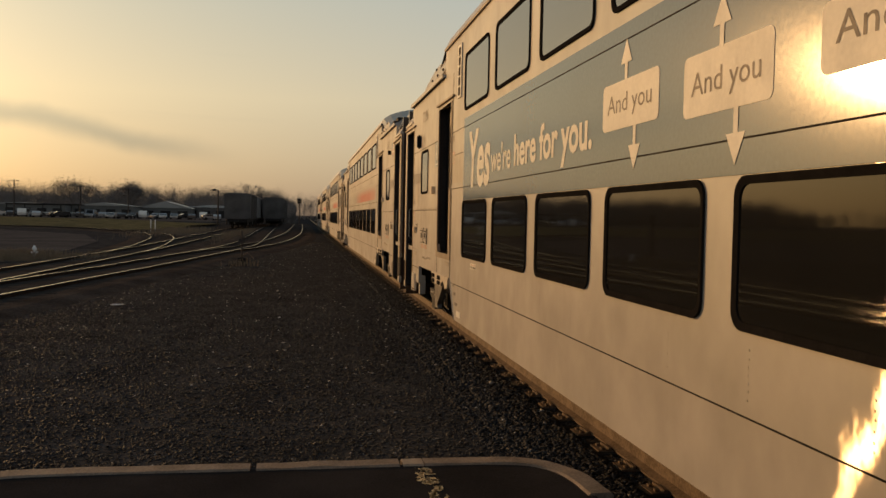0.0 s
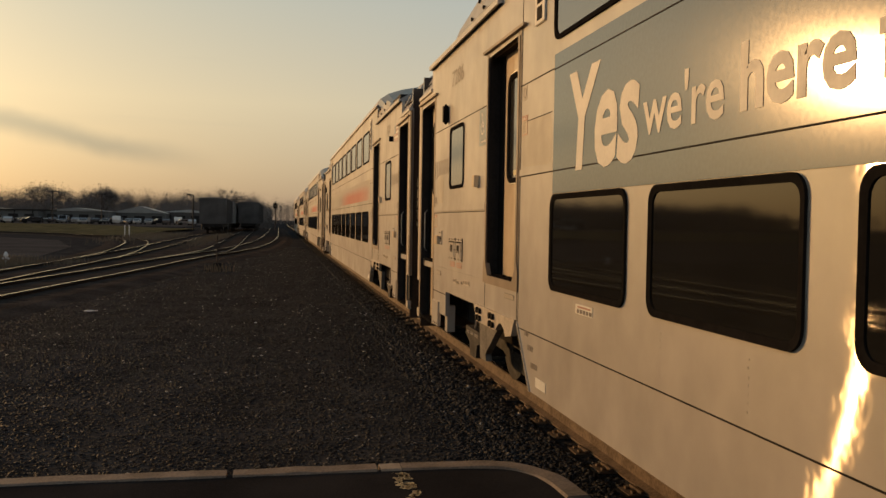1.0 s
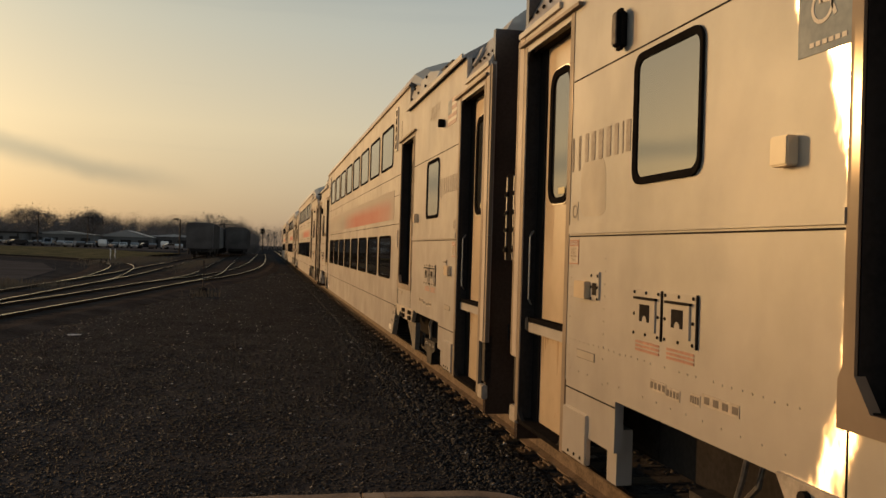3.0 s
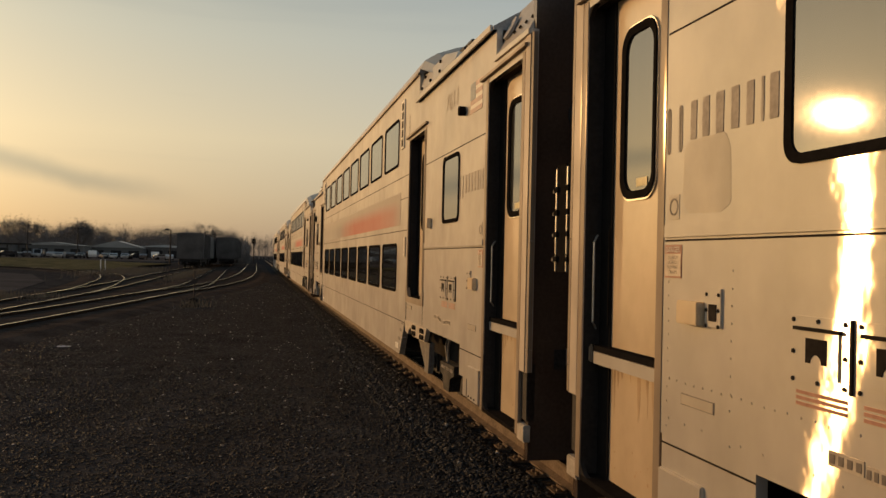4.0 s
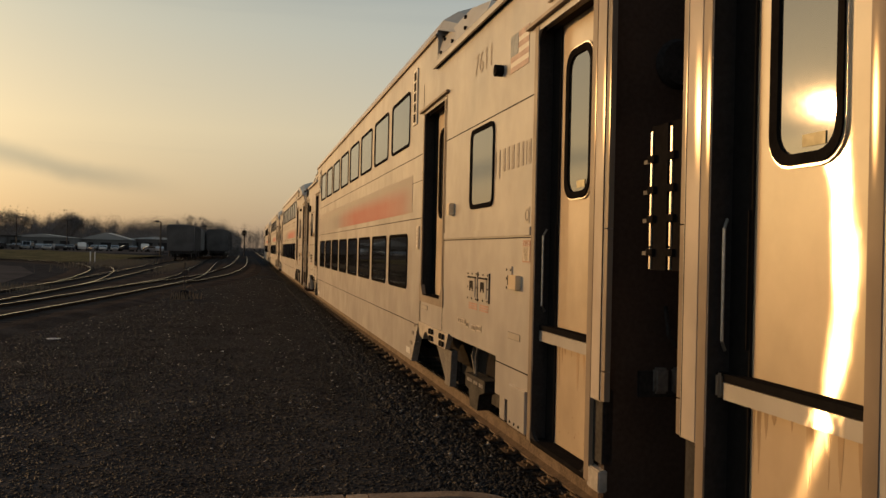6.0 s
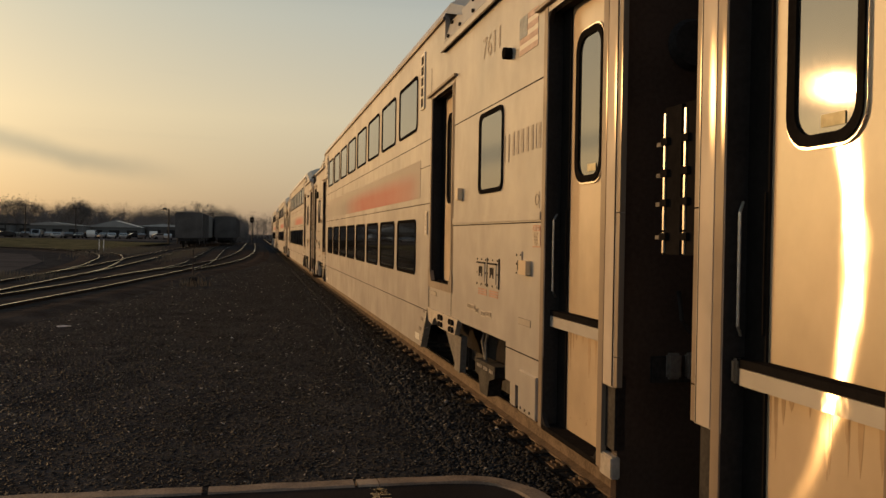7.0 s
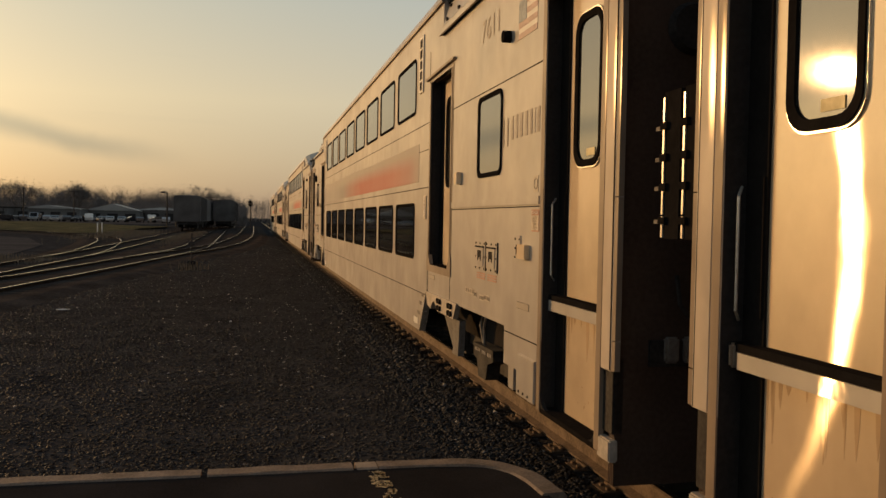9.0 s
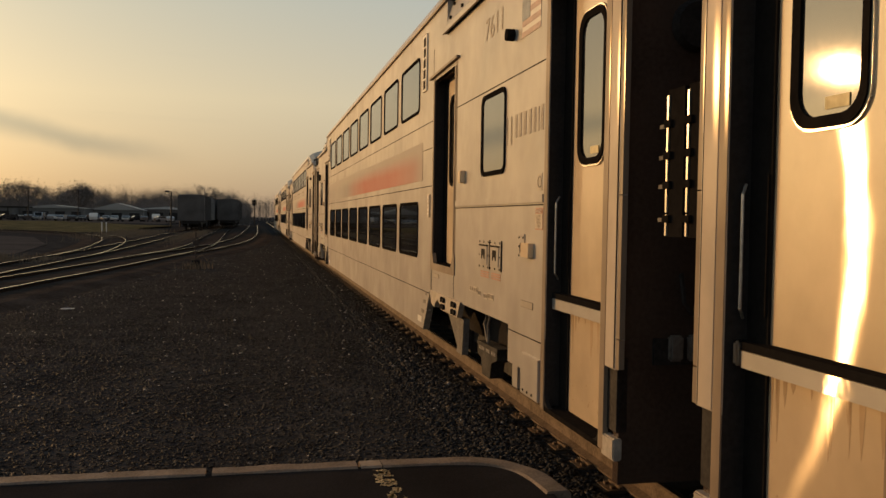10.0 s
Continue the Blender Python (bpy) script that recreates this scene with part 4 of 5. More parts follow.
        for u, w, z, h in ((4.775, 1.0, 3.99, 0.41), (3.5, 0.97, 3.64, 0.24)):
            arcs.append([bm.verts.new((SIDE * w * math.cos(a), y(u), z + h * math.sin(a))) for a in (radians(15 * k) for k in range(13))])
        for k in range(12):
            bm.faces.new((arcs[0][k], arcs[0][k + 1], arcs[1][k + 1], arcs[1][k]))
        part("roof_slope", bm, STEEL, car, "sloping steel sheet between the roof heights")
        boxes("eave_strip", [(SIDE - 0.05, SIDE - 0.03, *span(1.4, 4.78, e), 3.585, 3.635)], STEEL, car, "bright folded eave strip")
        boxes("roof_vent", [(SIDE + 0.12, SIDE + 0.55, *span(2.95, 3.55, e), 3.65, 3.94)], UNDER, car, "dark hooded roof vent", bevel=0.08)
        boxes("roof_end", [(-1.12, 1.12, *span(0.4, 0.5, e), 3.6, 3.98)], UNDER, car, "dark raised end of the roof", bevel=0.05)
        tp = boxes("header_rail", [(SIDE - 0.02, SIDE, *span(0.46, 1.38, e), 3.33, 3.37)], STEEL, car, "folded edge over the end door")
        lean = Matrix.Translation((SIDE + 0.09, y(1.24), 3.57)) @ Matrix.Rotation(radians(26), 4, "Y")
        bm = bmesh.new()
        disc(bm, -0.022, -0.0, 0, 0, 0.1, 20)
        bm.transform(lean)
        part("round_cover", bm, ROOF, tp)
        for k in range(4):
            bm = bmesh.new()
            disc(bm, -0.016, 0.0, 0, 0, 0.015, 8)
            bm.transform(Matrix.Translation((SIDE + 0.048, y(0.56 + 0.15 * k), 3.48)) @ Matrix.Rotation(radians(26), 4, "Y"))
            part("bolt", bm, SEAM, tp)
        g0, g1 = span(5.78, 6.02, e)
        gr = boxes("side_grille", [(SIDE - 0.015, SIDE, g0, g1, 3.17, 3.81)], VINYL, car, "pale ventilation grille", bevel=0.004)
        for k in range(5):
            boxes("grille_opening", [(SIDE - 0.018, SIDE - 0.014, g0 + 0.06, g1 - 0.06, 3.2 + k * 0.12, 3.295 + k * 0.12)], SEAM, gr)
        if e < 0:
            li = boxes("door_light", [(SIDE - 0.012, SIDE, *span(5.52, 5.66, e), 1.74, 2.0)], PLATE, car, "pale signal light plate by the door", bevel=0.004)
            bolts("lens", [((span(5.52, 5.66, e)[0] + 0.07), 1.78 + 0.045 * k) for k in range(5)], SIDE - 0.011, 0.016, li, WHITE, 0.006)
        # end wall, corner posts, gangway and the spring bars in the gap
        w0, w1 = span(0.45, 0.52, e)
        boxes("end_wall", [(SIDE + 0.035, 1.47, w0, w1, 0.32, 3.65)], ENDPAINT, car, "dark painted end wall")
        bowed("corner_post", *span(0.45, 0.562, e), 0.945, 3.33, POST, car, "worn rounded steel corner post", SIDE - 0.004)
        for z0, z1 in ((0.945, 1.1), (1.106, 1.86), (1.866, 3.33)):
            bowed("corner_strip", *span(0.392, 0.44, e), z0, z1, FRAME, car, "worn steel strip at the car's corner", SIDE + 0.002)
        boxes("post_joint", [(SIDE - 0.003, SIDE + 0.02, *span(0.44, 0.45, e), 0.945, 3.33)], SEAM, car)
        boxes("corner_post", [(SIDE - 0.004, SIDE + 0.05, *span(0.43, 0.59, e), 0.45, 0.57)], PLATE, car, "dirty pale corner step block", bevel=0.008)
        boxes("corner_shield", [(SIDE + 0.02, SIDE + 0.08, *span(0.45, 0.6, e), 0.6, 1.0)], UNDER, car)
        bm = bmesh.new()
        for k in range(5):
            box(bm, -0.62, 0.62, *span(0.02 + k * 0.085, 0.08 + k * 0.085, e), 1.15, 3.45)
            if k < 4:
                box(bm, -0.55, 0.55, *span(0.08 + k * 0.085, 0.105 + k * 0.085, e), 1.2, 3.4)
        part("gangway_bellows", bm, BELLOW, car, "black folded gangway bellows")
        boxes("coupler", [(-0.18, 0.18, *span(0.0, 1.2, e), 0.55, 0.9)], UNDER, car, bevel=0.04)
        boxes("underframe", [(-1.25, 1.25, *span(0.5, 2.4, e), 0.62, 0.95)], UNDER, car)
        bm = bmesh.new()
        n0, n1 = span(0.38, 0.45, e)
        bmesh.ops.create_cone(bm, cap_ends=True, segments=24, radius1=0.14, radius2=0.12, depth=0.05, matrix=Matrix.Translation((SIDE + 0.42, (n0 + n1) / 2, 2.77)) @ Matrix.Rotation(radians(90), 4, "X"))
        part("round_boss", bm, UNDER, car)
        if e > 0:
            for u, wide in ((0.0, 0.16), (0.2, 0.1)):
                x = SIDE + 0.05
                rack = boxes("barrier_bar", [(x + 0.004, x + 0.04, *span(u, u + wide, e), 1.655, 2.35)], RUBBER, car, "black spring bar between the cars")
                for z in (1.66, 1.77, 1.91, 2.05, 2.2):
                    boxes("bright_edge", [(x - 0.004, x + 0.004, *span(u + 0.001, u + 0.016, e), z, z + (0.1 if z < 1.7 else 0.125))], BRIGHT, rack, "polished edge")
                for z in (1.735, 1.895, 2.035, 2.185):
                    boxes("clamp", [(x - 0.012, x + 0.05, *span(u - 0.015, u + 0.05, e), z - 0.012, z + 0.022)], RUBBER, rack)
                    boxes("arm", [(x + 0.01, x + 0.025, *span(u - 0.1, u, e), z - 0.01, z + 0.01)], ARM, rack)
        for k in (0, 1):
            boxes("socket", [(SIDE + 0.3 + k * 0.11, SIDE + 0.38 + k * 0.11, *span(0.4, 0.45, e), 0.98, 1.12)], ARM, car, bevel=0.012)
        bm = bmesh.new()
        tube(bm, [(SIDE + 0.36, y(0.42), 1.45), (SIDE + 0.35, y(0.36), 1.3), (SIDE + 0.4, y(0.36), 1.24), (SIDE + 0.5, y(0.4), 1.22)], 0.014, 6)
        part("jumper_cable", bm, UNDER, car)
        truck(e, car)
    return car


def lamp_housing(car, e, tall):
    y = e * (HALF - 2.42)
    if tall:
        h = boxes("marker_light", [(SIDE - 0.06, SIDE, y - 0.045, y + 0.045, 2.82, 3.04)], RUBBER, car, "black marker light housing", bevel=0.02)
        boxes("lens", [(SIDE - 0.066, SIDE - 0.058, y - 0.025, y + 0.025, 2.85, 3.01)], ARM, h)
    else:
        bm = bmesh.new()
        disc(bm, SIDE - 0.06, SIDE, y, 3.1, 0.045)
        part("marker_light", bm, RUBBER, car, "small round black marker light")
    b = boxes("call_box", [(SIDE - 0.05, SIDE, *sorted((e * (HALF - 3.89), e * (HALF - 4.0))), 2.06, 2.17)], LEAF, car, "small pale box on the panel", bevel=0.006)


def emblem(car, e, u, z, h, w, material):
    """The operator's mark as a row of plain grey shapes."""
    run = -1
    y0 = e * (HALF - u)
    for k, (a, b) in enumerate(((0.0, 0.06), (0.12, 0.18), (0.24, 0.33), (0.35, 0.45), (0.47, 0.58), (0.60, 0.70), (0.72, 0.81), (0.83, 0.86), (0.89, 0.99))):
        bm = bmesh.new()
        lo = z - (0.25 * h if k < 2 else 0)
        b = a + (b - a) * 0.6
        ya, yb = sorted((y0 + run * a * w, y0 + run * b * w))
        prism(bm, rounded(ya, yb, lo, z + h, 0.02 if k < 2 else 0.006, 3), SIDE - 0.0025, SIDE)
        part("emblem_shape", bm, material, car, "faded grey operator mark")


def end_decals(car, e, u, up):
    """Warning plate and no-smoking disc beside a door, from u along the car and up above their usual height."""
    b0, b1 = sorted((e * (HALF - u), e * (HALF - u - 0.16)))
    s = boxes("warning_sign", [(SIDE - 0.0025, SIDE, b0, b1, 1.66 + up, 1.81 + up)], REDPRINT, car, "small red and white danger sign")
    boxes("sign_field", [(SIDE - 0.004, SIDE - 0.0024, b0 + 0.006, b1 - 0.006, 1.668 + up, 1.77 + up)], PLATE, s)
    lettering("sign_word", "DANGER", b1 - 0.012, 1.776 + up, 0.026, 0.135, VINYL, s, SIDE - 0.0045)
    for k, word in enumerate(("DO NOT", "BOARD", "MOVING", "TRAIN")):
        w = 0.016 * len(word)
        lettering("sign_word", word, (b0 + b1) / 2 + w / 2, 1.746 + up - 0.022 * k, 0.015, w, GREYVINYL, s, SIDE - 0.0045)
    c = (b0 + b1) / 2
    s = boxes("no_smoking_sign", [(SIDE - 0.0025, SIDE, c - 0.05, c + 0.05, 1.925 + up, 2.04 + up)], RESIDUE, car, "faded no-smoking sticker")
    bm = bmesh.new()
    ring(bm, [(c + 0.04 * math.cos(a), 1.983 + up + 0.04 * math.sin(a)) for a in (k * 0.3927 for k in range(16))], [(c + 0.032 * math.cos(a), 1.983 + up + 0.032 * math.sin(a)) for a in (k * 0.3927 for k in range(16))], SIDE - 0.0045, SIDE - 0.0025)
    part("sign_ring", bm, GREYVINYL, s)


def flag(car, e):
    b0, b1 = sorted((e * (HALF - 1.78), e * (HALF - 2.2)))
    f = boxes("flag_decal", [(SIDE - 0.002, SIDE, b0, b1, 3.03, 3.3)], VINYL, car, "faded striped flag decal")
    for k in range(4):
        boxes("stripe", [(SIDE - 0.0035, SIDE - 0.0018, b0, b1, 3.03 + k * 0.077, 3.07 + k * 0.077)], PALERED, f)
    boxes("canton", [(SIDE - 0.005, SIDE - 0.0034, (b0 + b1) / 2 + 0.03, b1, 3.15, 3.3)], PALEBLUE, f)


def arrow(car, u, z0, z1, up):
    y = HALF - u
    s = 1 if up else -1
    tip, base = (z1, z0) if up else (z0, z1)
    neck = tip - s * 0.14
    bm = bmesh.new()
    prism(bm, [(y - 0.02, base), (y - 0.02, neck), (y - 0.085, neck), (y, tip), (y + 0.085, neck), (y + 0.02, neck), (y + 0.02, base)], SIDE - 0.0072, SIDE - 0.006)
    part("arrow", bm, VINYL, car, "white vinyl arrow")


def advert(car):
    """The blue-grey wrap with its slogan between the two rows of windows."""
    a, b = HALF - 19.0, HALF - 6.245
    boxes("wrap_panel", [(SIDE - 0.004, SIDE, a, b, 1.93, 2.88)], WRAP, car, "blue-grey advertising wrap")
    for z in (2.085, 2.78):
        boxes("seam", [(SIDE - 0.0055, SIDE - 0.003, a, b, z - 0.004, z + 0.004)], SEAM, car)
    boxes("belt_strip", [(SIDE - 0.0055, SIDE - 0.003, a, b, 2.09, 2.142)], WRAP, car)
    x = SIDE - 0.0065
    lettering("slogan", "Yes", HALF - 6.57, 2.085, 0.6, 1.12, VINYL, car, x, 0.12, 0.022, "white slogan lettering")
    lettering("slogan", "we're", HALF - 7.74, 2.19, 0.25, 0.83, VINYL, car, x, 0.0, 0.004, "white slogan lettering")
    lettering("slogan", "here for you.", HALF - 8.7, 2.2, 0.27, 2.1, VINYL, car, x, 0.0, 0.01, "white slogan lettering")
    for u0, u1, z0, z1 in ((11.0, 11.86, 2.268, 2.55), (12.165, 12.99, 2.225, 2.522), (13.31, 14.2, 2.26, 2.52)):
        bm = bmesh.new()
        prism(bm, rounded(HALF - u1, HALF - u0, z0, z1, 0.04), SIDE - 0.0065, SIDE - 0.0035)
        part("speech_box", bm, VINYL, car, "white rounded box with grey words")
        lettering("slogan", "And you", HALF - u0 - 0.085, z0 + 0.1, 0.112, u1 - u0 - 0.18, GREYVINYL, car, SIDE - 0.0078, 0.0, 0.0, "grey words on white")
        arrow(car, u0 + 0.38, z1 - 0.01, z1 + 0.235, True)
        arrow(car, u0 + 0.53, z0 - 0.25, z0 + 0.01, False)


def access_sign(car, e):
    b0, b1 = sorted((e * (HALF - 3.98), e * (HALF - 4.27)))
    s = boxes("access_sign", [(SIDE - 0.0025, SIDE, b0, b1, 2.44, 2.78)], SIGNBLUE, car, "sun-bleached blue wheelchair access sign")
    c = (b0 + b1) / 2
    bm = bmesh.new()
    ring(bm, [(c + 0.01 + 0.062 * math.cos(a), 2.6 + 0.062 * math.sin(a)) for a in (k * 0.3927 for k in range(16))], [(c + 0.01 + 0.048 * math.cos(a), 2.6 + 0.048 * math.sin(a)) for a in (k * 0.3927 for k in range(16))], SIDE - 0.0045, SIDE - 0.0025)
    prism(bm, [(c + 0.035, 2.7), (c + 0.018, 2.7), (c + 0.008, 2.61), (c + 0.03, 2.61)], SIDE - 0.0045, SIDE - 0.0025)
    prism(bm, [(c + 0.02, 2.63), (c - 0.04, 2.62), (c - 0.07, 2.56), (c - 0.055, 2.55), (c - 0.03, 2.605), (c + 0.02, 2.61)], SIDE - 0.0045, SIDE - 0.0025)
    disc(bm, SIDE - 0.0045, SIDE - 0.0025, c + 0.032, 2.725, 0.018, 10)
    part("wheelchair_symbol", bm, VINYL, s)
    boxes("print_bar", [(SIDE - 0.0045, SIDE - 0.0025, b0 + 0.02 + k * 0.035, b0 + 0.045 + k * 0.035, 2.465, 2.482) for k in range(6)], VINYL, s, "unreadable white print")


def livery(car):
    boxes("livery_band", [(SIDE - 0.003, SIDE, -(HALF - 6.0), HALF - 6.0, 2.165, 2.6)], BAND, car, "faded grey and red livery band")


CARS = 5
plain = railcar()
cars = [plain] + [copy_thing(plain, pose(0, 0, 0)) for k in range(CARS - 1)]
home = [GAP + LENGTH * (i - 0.5) for i in range(CARS)]
for i, c in enumerate(cars):
    tagged(c, "stainless steel double-deck railcar with a " + ("blue-grey advertising wrap" if i == 0 else "faded red livery band"), "railcar", "cars of the train")
    for e in (1, -1):
        end_decals(c, e, 1.66, 0.0)
        lamp_housing(c, e, i == 0 or e == 1)
        # the mark reads towards -y on both ends
        emblem(c, e, 1.66 if e > 0 else 2.56, 2.27 if i == 0 else 2.33, 0.17, 0.92, FADED)
    if i:
        livery(c)
        flag(c, -1)
        lettering("car_number", "7611" if i == 1 else "7286", -(HALF - 3.24), 3.21, 0.18, 0.52, FADED, c, SIDE - 0.003)
    else:
        advert(c)
        access_sign(c, 1)
        end_decals(c, 1, 5.44, 0.74)
        lettering("car_number", "7286", HALF - 2.63, 3.2, 0.17, 0.6, GREYVINYL, c, SIDE - 0.003)
        bm = bmesh.new()
        rr = random.Random(5)
        spots = [(1.7 + 0.0 * k, 0.98 + 0.06 * k) for k in range(13)] + [(1.72 + 0.075 * k, 1.2) for k in range(34)] + [(1.72 + 0.15 * k, 1.02) for k in range(16)] + [(2.24, 1.0 + 0.07 * k) for k in range(11)] + [(1.75 + 0.12 * k, 1.87) for k in range(20)]
        spots += [(5.5 + 0.12 * k, 2.76) for k in range(6)] + [(8.0 + 0.81 * j, 0.98 + 0.035 * k) for j in range(10) for k in range(7)] 
        for u, z in spots:
            if rr.random() < 0.85:
                disc(bm, SIDE - 0.003, SIDE, HALF - u + rr.uniform(-0.004, 0.004), z + rr.uniform(-0.003, 0.003), 0.005, 6)
        part("rivets", bm, STEEL, c, "rows of small rivet heads")["kind"] = "stuff"
        for z0, z1, u0, u1 in ((1.93, 2.26, 1.82, 2.22), (2.145, 2.494, 5.46, 6.2)):
            bm = bmesh.new()
            edge = rounded(HALF - u1, HALF - u0, z0, z1, 0.07, 8)
            prism(bm, [(py + 0.03 * noise.noise((py * 9, pz * 9, 1.0)), pz + 0.03 * noise.noise((py * 9, pz * 9, 7.0))) for py, pz in edge], SIDE - 0.0009, SIDE)
            part("glue_residue", bm, RESIDUE, c, "dull patch of old glue residue")
        s = boxes("label_strip", [(SIDE - 0.003, SIDE, HALF - 7.06, HALF - 6.76, 1.16, 1.22)], VINYL, c, "pale label with unreadable print")
        boxes("print_bar", [(SIDE - 0.0045, SIDE - 0.0028, HALF - 7.05 + k * 0.055, HALF - 7.01 + k * 0.055, 1.165, 1.19) for k in range(5)], GREYVINYL, s)
        boxes("print_bar", [(SIDE - 0.0045, SIDE - 0.0028, HALF - 7.03, HALF - 6.8, 1.2, 1.21)], REDPRINT, s)


# ---- yard: freight cars, poles, posts ----
def freight_car(m, paint, length=15.0, side=None):
    root = new("freight_car")
    root.matrix_basis = m
    body = boxes("body", [(-1.5, 1.5, 0, length, 1.1, 4.1)], paint, root, bevel=0.05)
    boxes("side_sheet", [(1.5, 1.53, 0.2, length - 0.2, 1.2, 3.9)], side or paint, root)
    bm = bmesh.new()
    prof = [(-1.55, 4.1), (-0.8, 4.17), (0, 4.2), (0.8, 4.17), (1.55, 4.1)]
    a, b = [bm.verts.new((x, -0.05, z)) for x, z in prof], [bm.verts.new((x, length + 0.05, z)) for x, z in prof]
    for i in range(4):
        bm.faces.new((a[i], a[i + 1], b[i + 1], b[i]))
    bm.faces.new(a)
    bm.faces.new(b)
    part("roof", bm, side or paint, root)
    for k in range(int(length / 1.2)):
        boxes("rib", [(1.53, 1.6, 0.5 + k * 1.2, 0.58 + k * 1.2, 1.15, 4.0)], paint, root)
    boxes("end_rib", [(-1.45, 1.45, -0.05, 0, z, z + 0.12) for z in (1.6, 2.2, 2.8, 3.4)], paint, root)
    boxes("sill", [(-1.1, 1.1, 0.2, length - 0.2, 0.75, 1.1)], UNDER, root)
    for yy in (2.0, 3.7, length - 3.7, length - 2.0):
        bm = bmesh.new()
        for x in (-0.75, 0.75):
            bmesh.ops.create_cone(bm, cap_ends=True, segments=18, radius1=0.42, radius2=0.42, depth=0.13, matrix=Matrix.Translation((x, yy, 0.42)) @ Matrix.Rotation(radians(90), 4, "Y"))
        bmesh.ops.create_cone(bm, cap_ends=True, segments=10, radius1=0.08, radius2=0.08, depth=1.6, matrix=Matrix.Translation((0, yy, 0.42)) @ Matrix.Rotation(radians(90), 4, "Y"))
        part("wheelset", bm, UNDER, root)
    for x in (-1.0, 1.0):
        for yy in (2.85, length - 2.85):
            boxes("side_frame", [(x - 0.08, x + 0.08, yy - 1.2, yy + 1.2, 0.35, 0.75)], UNDER, root, bevel=0.03)
    boxes("coupler", [(-0.15, 0.15, -0.6, 0.2, 0.75, 1.0)], UNDER, root)
    bm = bmesh.new()
    for k in range(5):
        box(bm, 1.5, 1.56, 0.25, 0.65, 1.3 + k * 0.5, 1.34 + k * 0.5)
    part("ladder", bm, UNDER, root)
    return tagged(root, "grimy dark freight car standing on a yard track", "freight car", "freight cars")


freight_car(pose(-7.65, 104, 0, 0, 0, 0.2), BOXCAR, 15.5, HOPPER)
freight_car(pose(-7.7, 121, 0, 0, 0, 0.2), HOPPER, 15.5)
freight_car(pose(-7.75, 138, 0, 0, 0, 0.2), BOXCAR, 15.5)
freight_car(pose(-4.35, 128, 0, 0, 0, 0.2), BOXCAR, 15.5)
freight_car(pose(-4.4, 145, 0, 0, 0, 0.2), BOXCAR, 15.5)


def pole(x, y, h, lamp=False, arms=1):
    root = new("utility_pole")
    root.location = (x, y, -0.2)
    bm = bmesh.new()
    tube(bm, [(0, 0, 0), (0, 0, h * 0.5), (0, 0, h)], [0.16, 0.14, 0.1], 8)
    part("pole", bm, WOODPOLE, root)
    for k in range(arms):
        boxes("crossarm", [(-1.1, 1.1, -0.06, 0.06, h - 0.5 - k * 0.9, h - 0.38 - k * 0.9)], WOODPOLE, root)
        for xx in (-1.0, -0.5, 0.5, 1.0):
            boxes("insulator", [(xx - 0.04, xx + 0.04, -0.04, 0.04, h - 0.38 - k * 0.9, h - 0.22 - k * 0.9)], UNDER, root)
    if lamp:
        boxes("lamp_head", [(-1.0, -0.3, -0.15, 0.15, h - 0.2, h + 0.1)], UNDER, root, bevel=0.05)
    return tagged(root, "dark timber utility pole", "utility pole", "utility poles")


pole(-14.2, 150, 5.9, True, 0)
pole(-12.9, 152, 4.2, False, 0)
pole(-9.0, 190, 6.5, False, 1)
pole(-62, 200, 8.5)
pole(-52, 215, 8.0)
pole(-44, 230, 8.0)


def switch_stand():
    root = new("switch_stand")
    root.location = (-2.2, 32.3, -0.19)
    boxes("base", [(-0.4, 0.2, -0.2, 0.2, 0.0, 0.1), (-0.14, 0.14, -0.12, 0.12, 0.1, 0.32)], UNDER, root, bevel=0.02)
    bm = bmesh.new()
    tube(bm, [(0, 0, 0.1), (0, 0, 1.3)], 0.03)
    part("mast", bm, WOODPOLE, root)
    boxes("target", [(-0.11, 0.11, -0.02, 0.02, 0.85, 1.0)], WOODPOLE, root, bevel=0.008)
    bm = bmesh.new()
    tube(bm, [(0, 0, 0.35), (0.22, -0.1, 0.5), (0.42, -0.15, 0.3)], 0.022)
    part("lever", bm, RUST, root)
    tagged(root, "rusty switch stand with a small target beside the track", "switch stand")


switch_stand()


def marker_post(x, y, h, group="marker posts"):
    root = new("marker_post")
    root.location = (x, y, -0.2)
    bm = bmesh.new()
    tube(bm, [(0, 0, 0), (0, 0, h)], 0.045, 8)
    part("post", bm, WHITE, root)
    boxes("cap", [(-0.07, 0.07, -0.07, 0.07, h, h + 0.05)], WHITE, root)
    tagged(root, "short white marker post by the spur", "marker post", group)


marker_post(-14.55, 87, 1.1)
marker_post(-14.15, 87, 1.1)


def stub_post():
    root = new("timber_post")
    root.location = (-13.57, 41.0, -0.22)
    bm = bmesh.new()
    tube(bm, [(0, 0, 0), (0, 0, 1.55), (0, 0, 1.6)], [0.19, 0.18, 0.15], 10)
    part("post", bm, WOODPOLE, root)
    bm = bmesh.new()
    tube(bm, [(0, 0, 1.6), (0, 0, 2.3)], 0.13, 10)
    part("upper_pipe", bm, UNDER, root, "grey pipe set in the post")
    tagged(root, "dark timber post with a grey pipe by the lot", "post")


stub_post()


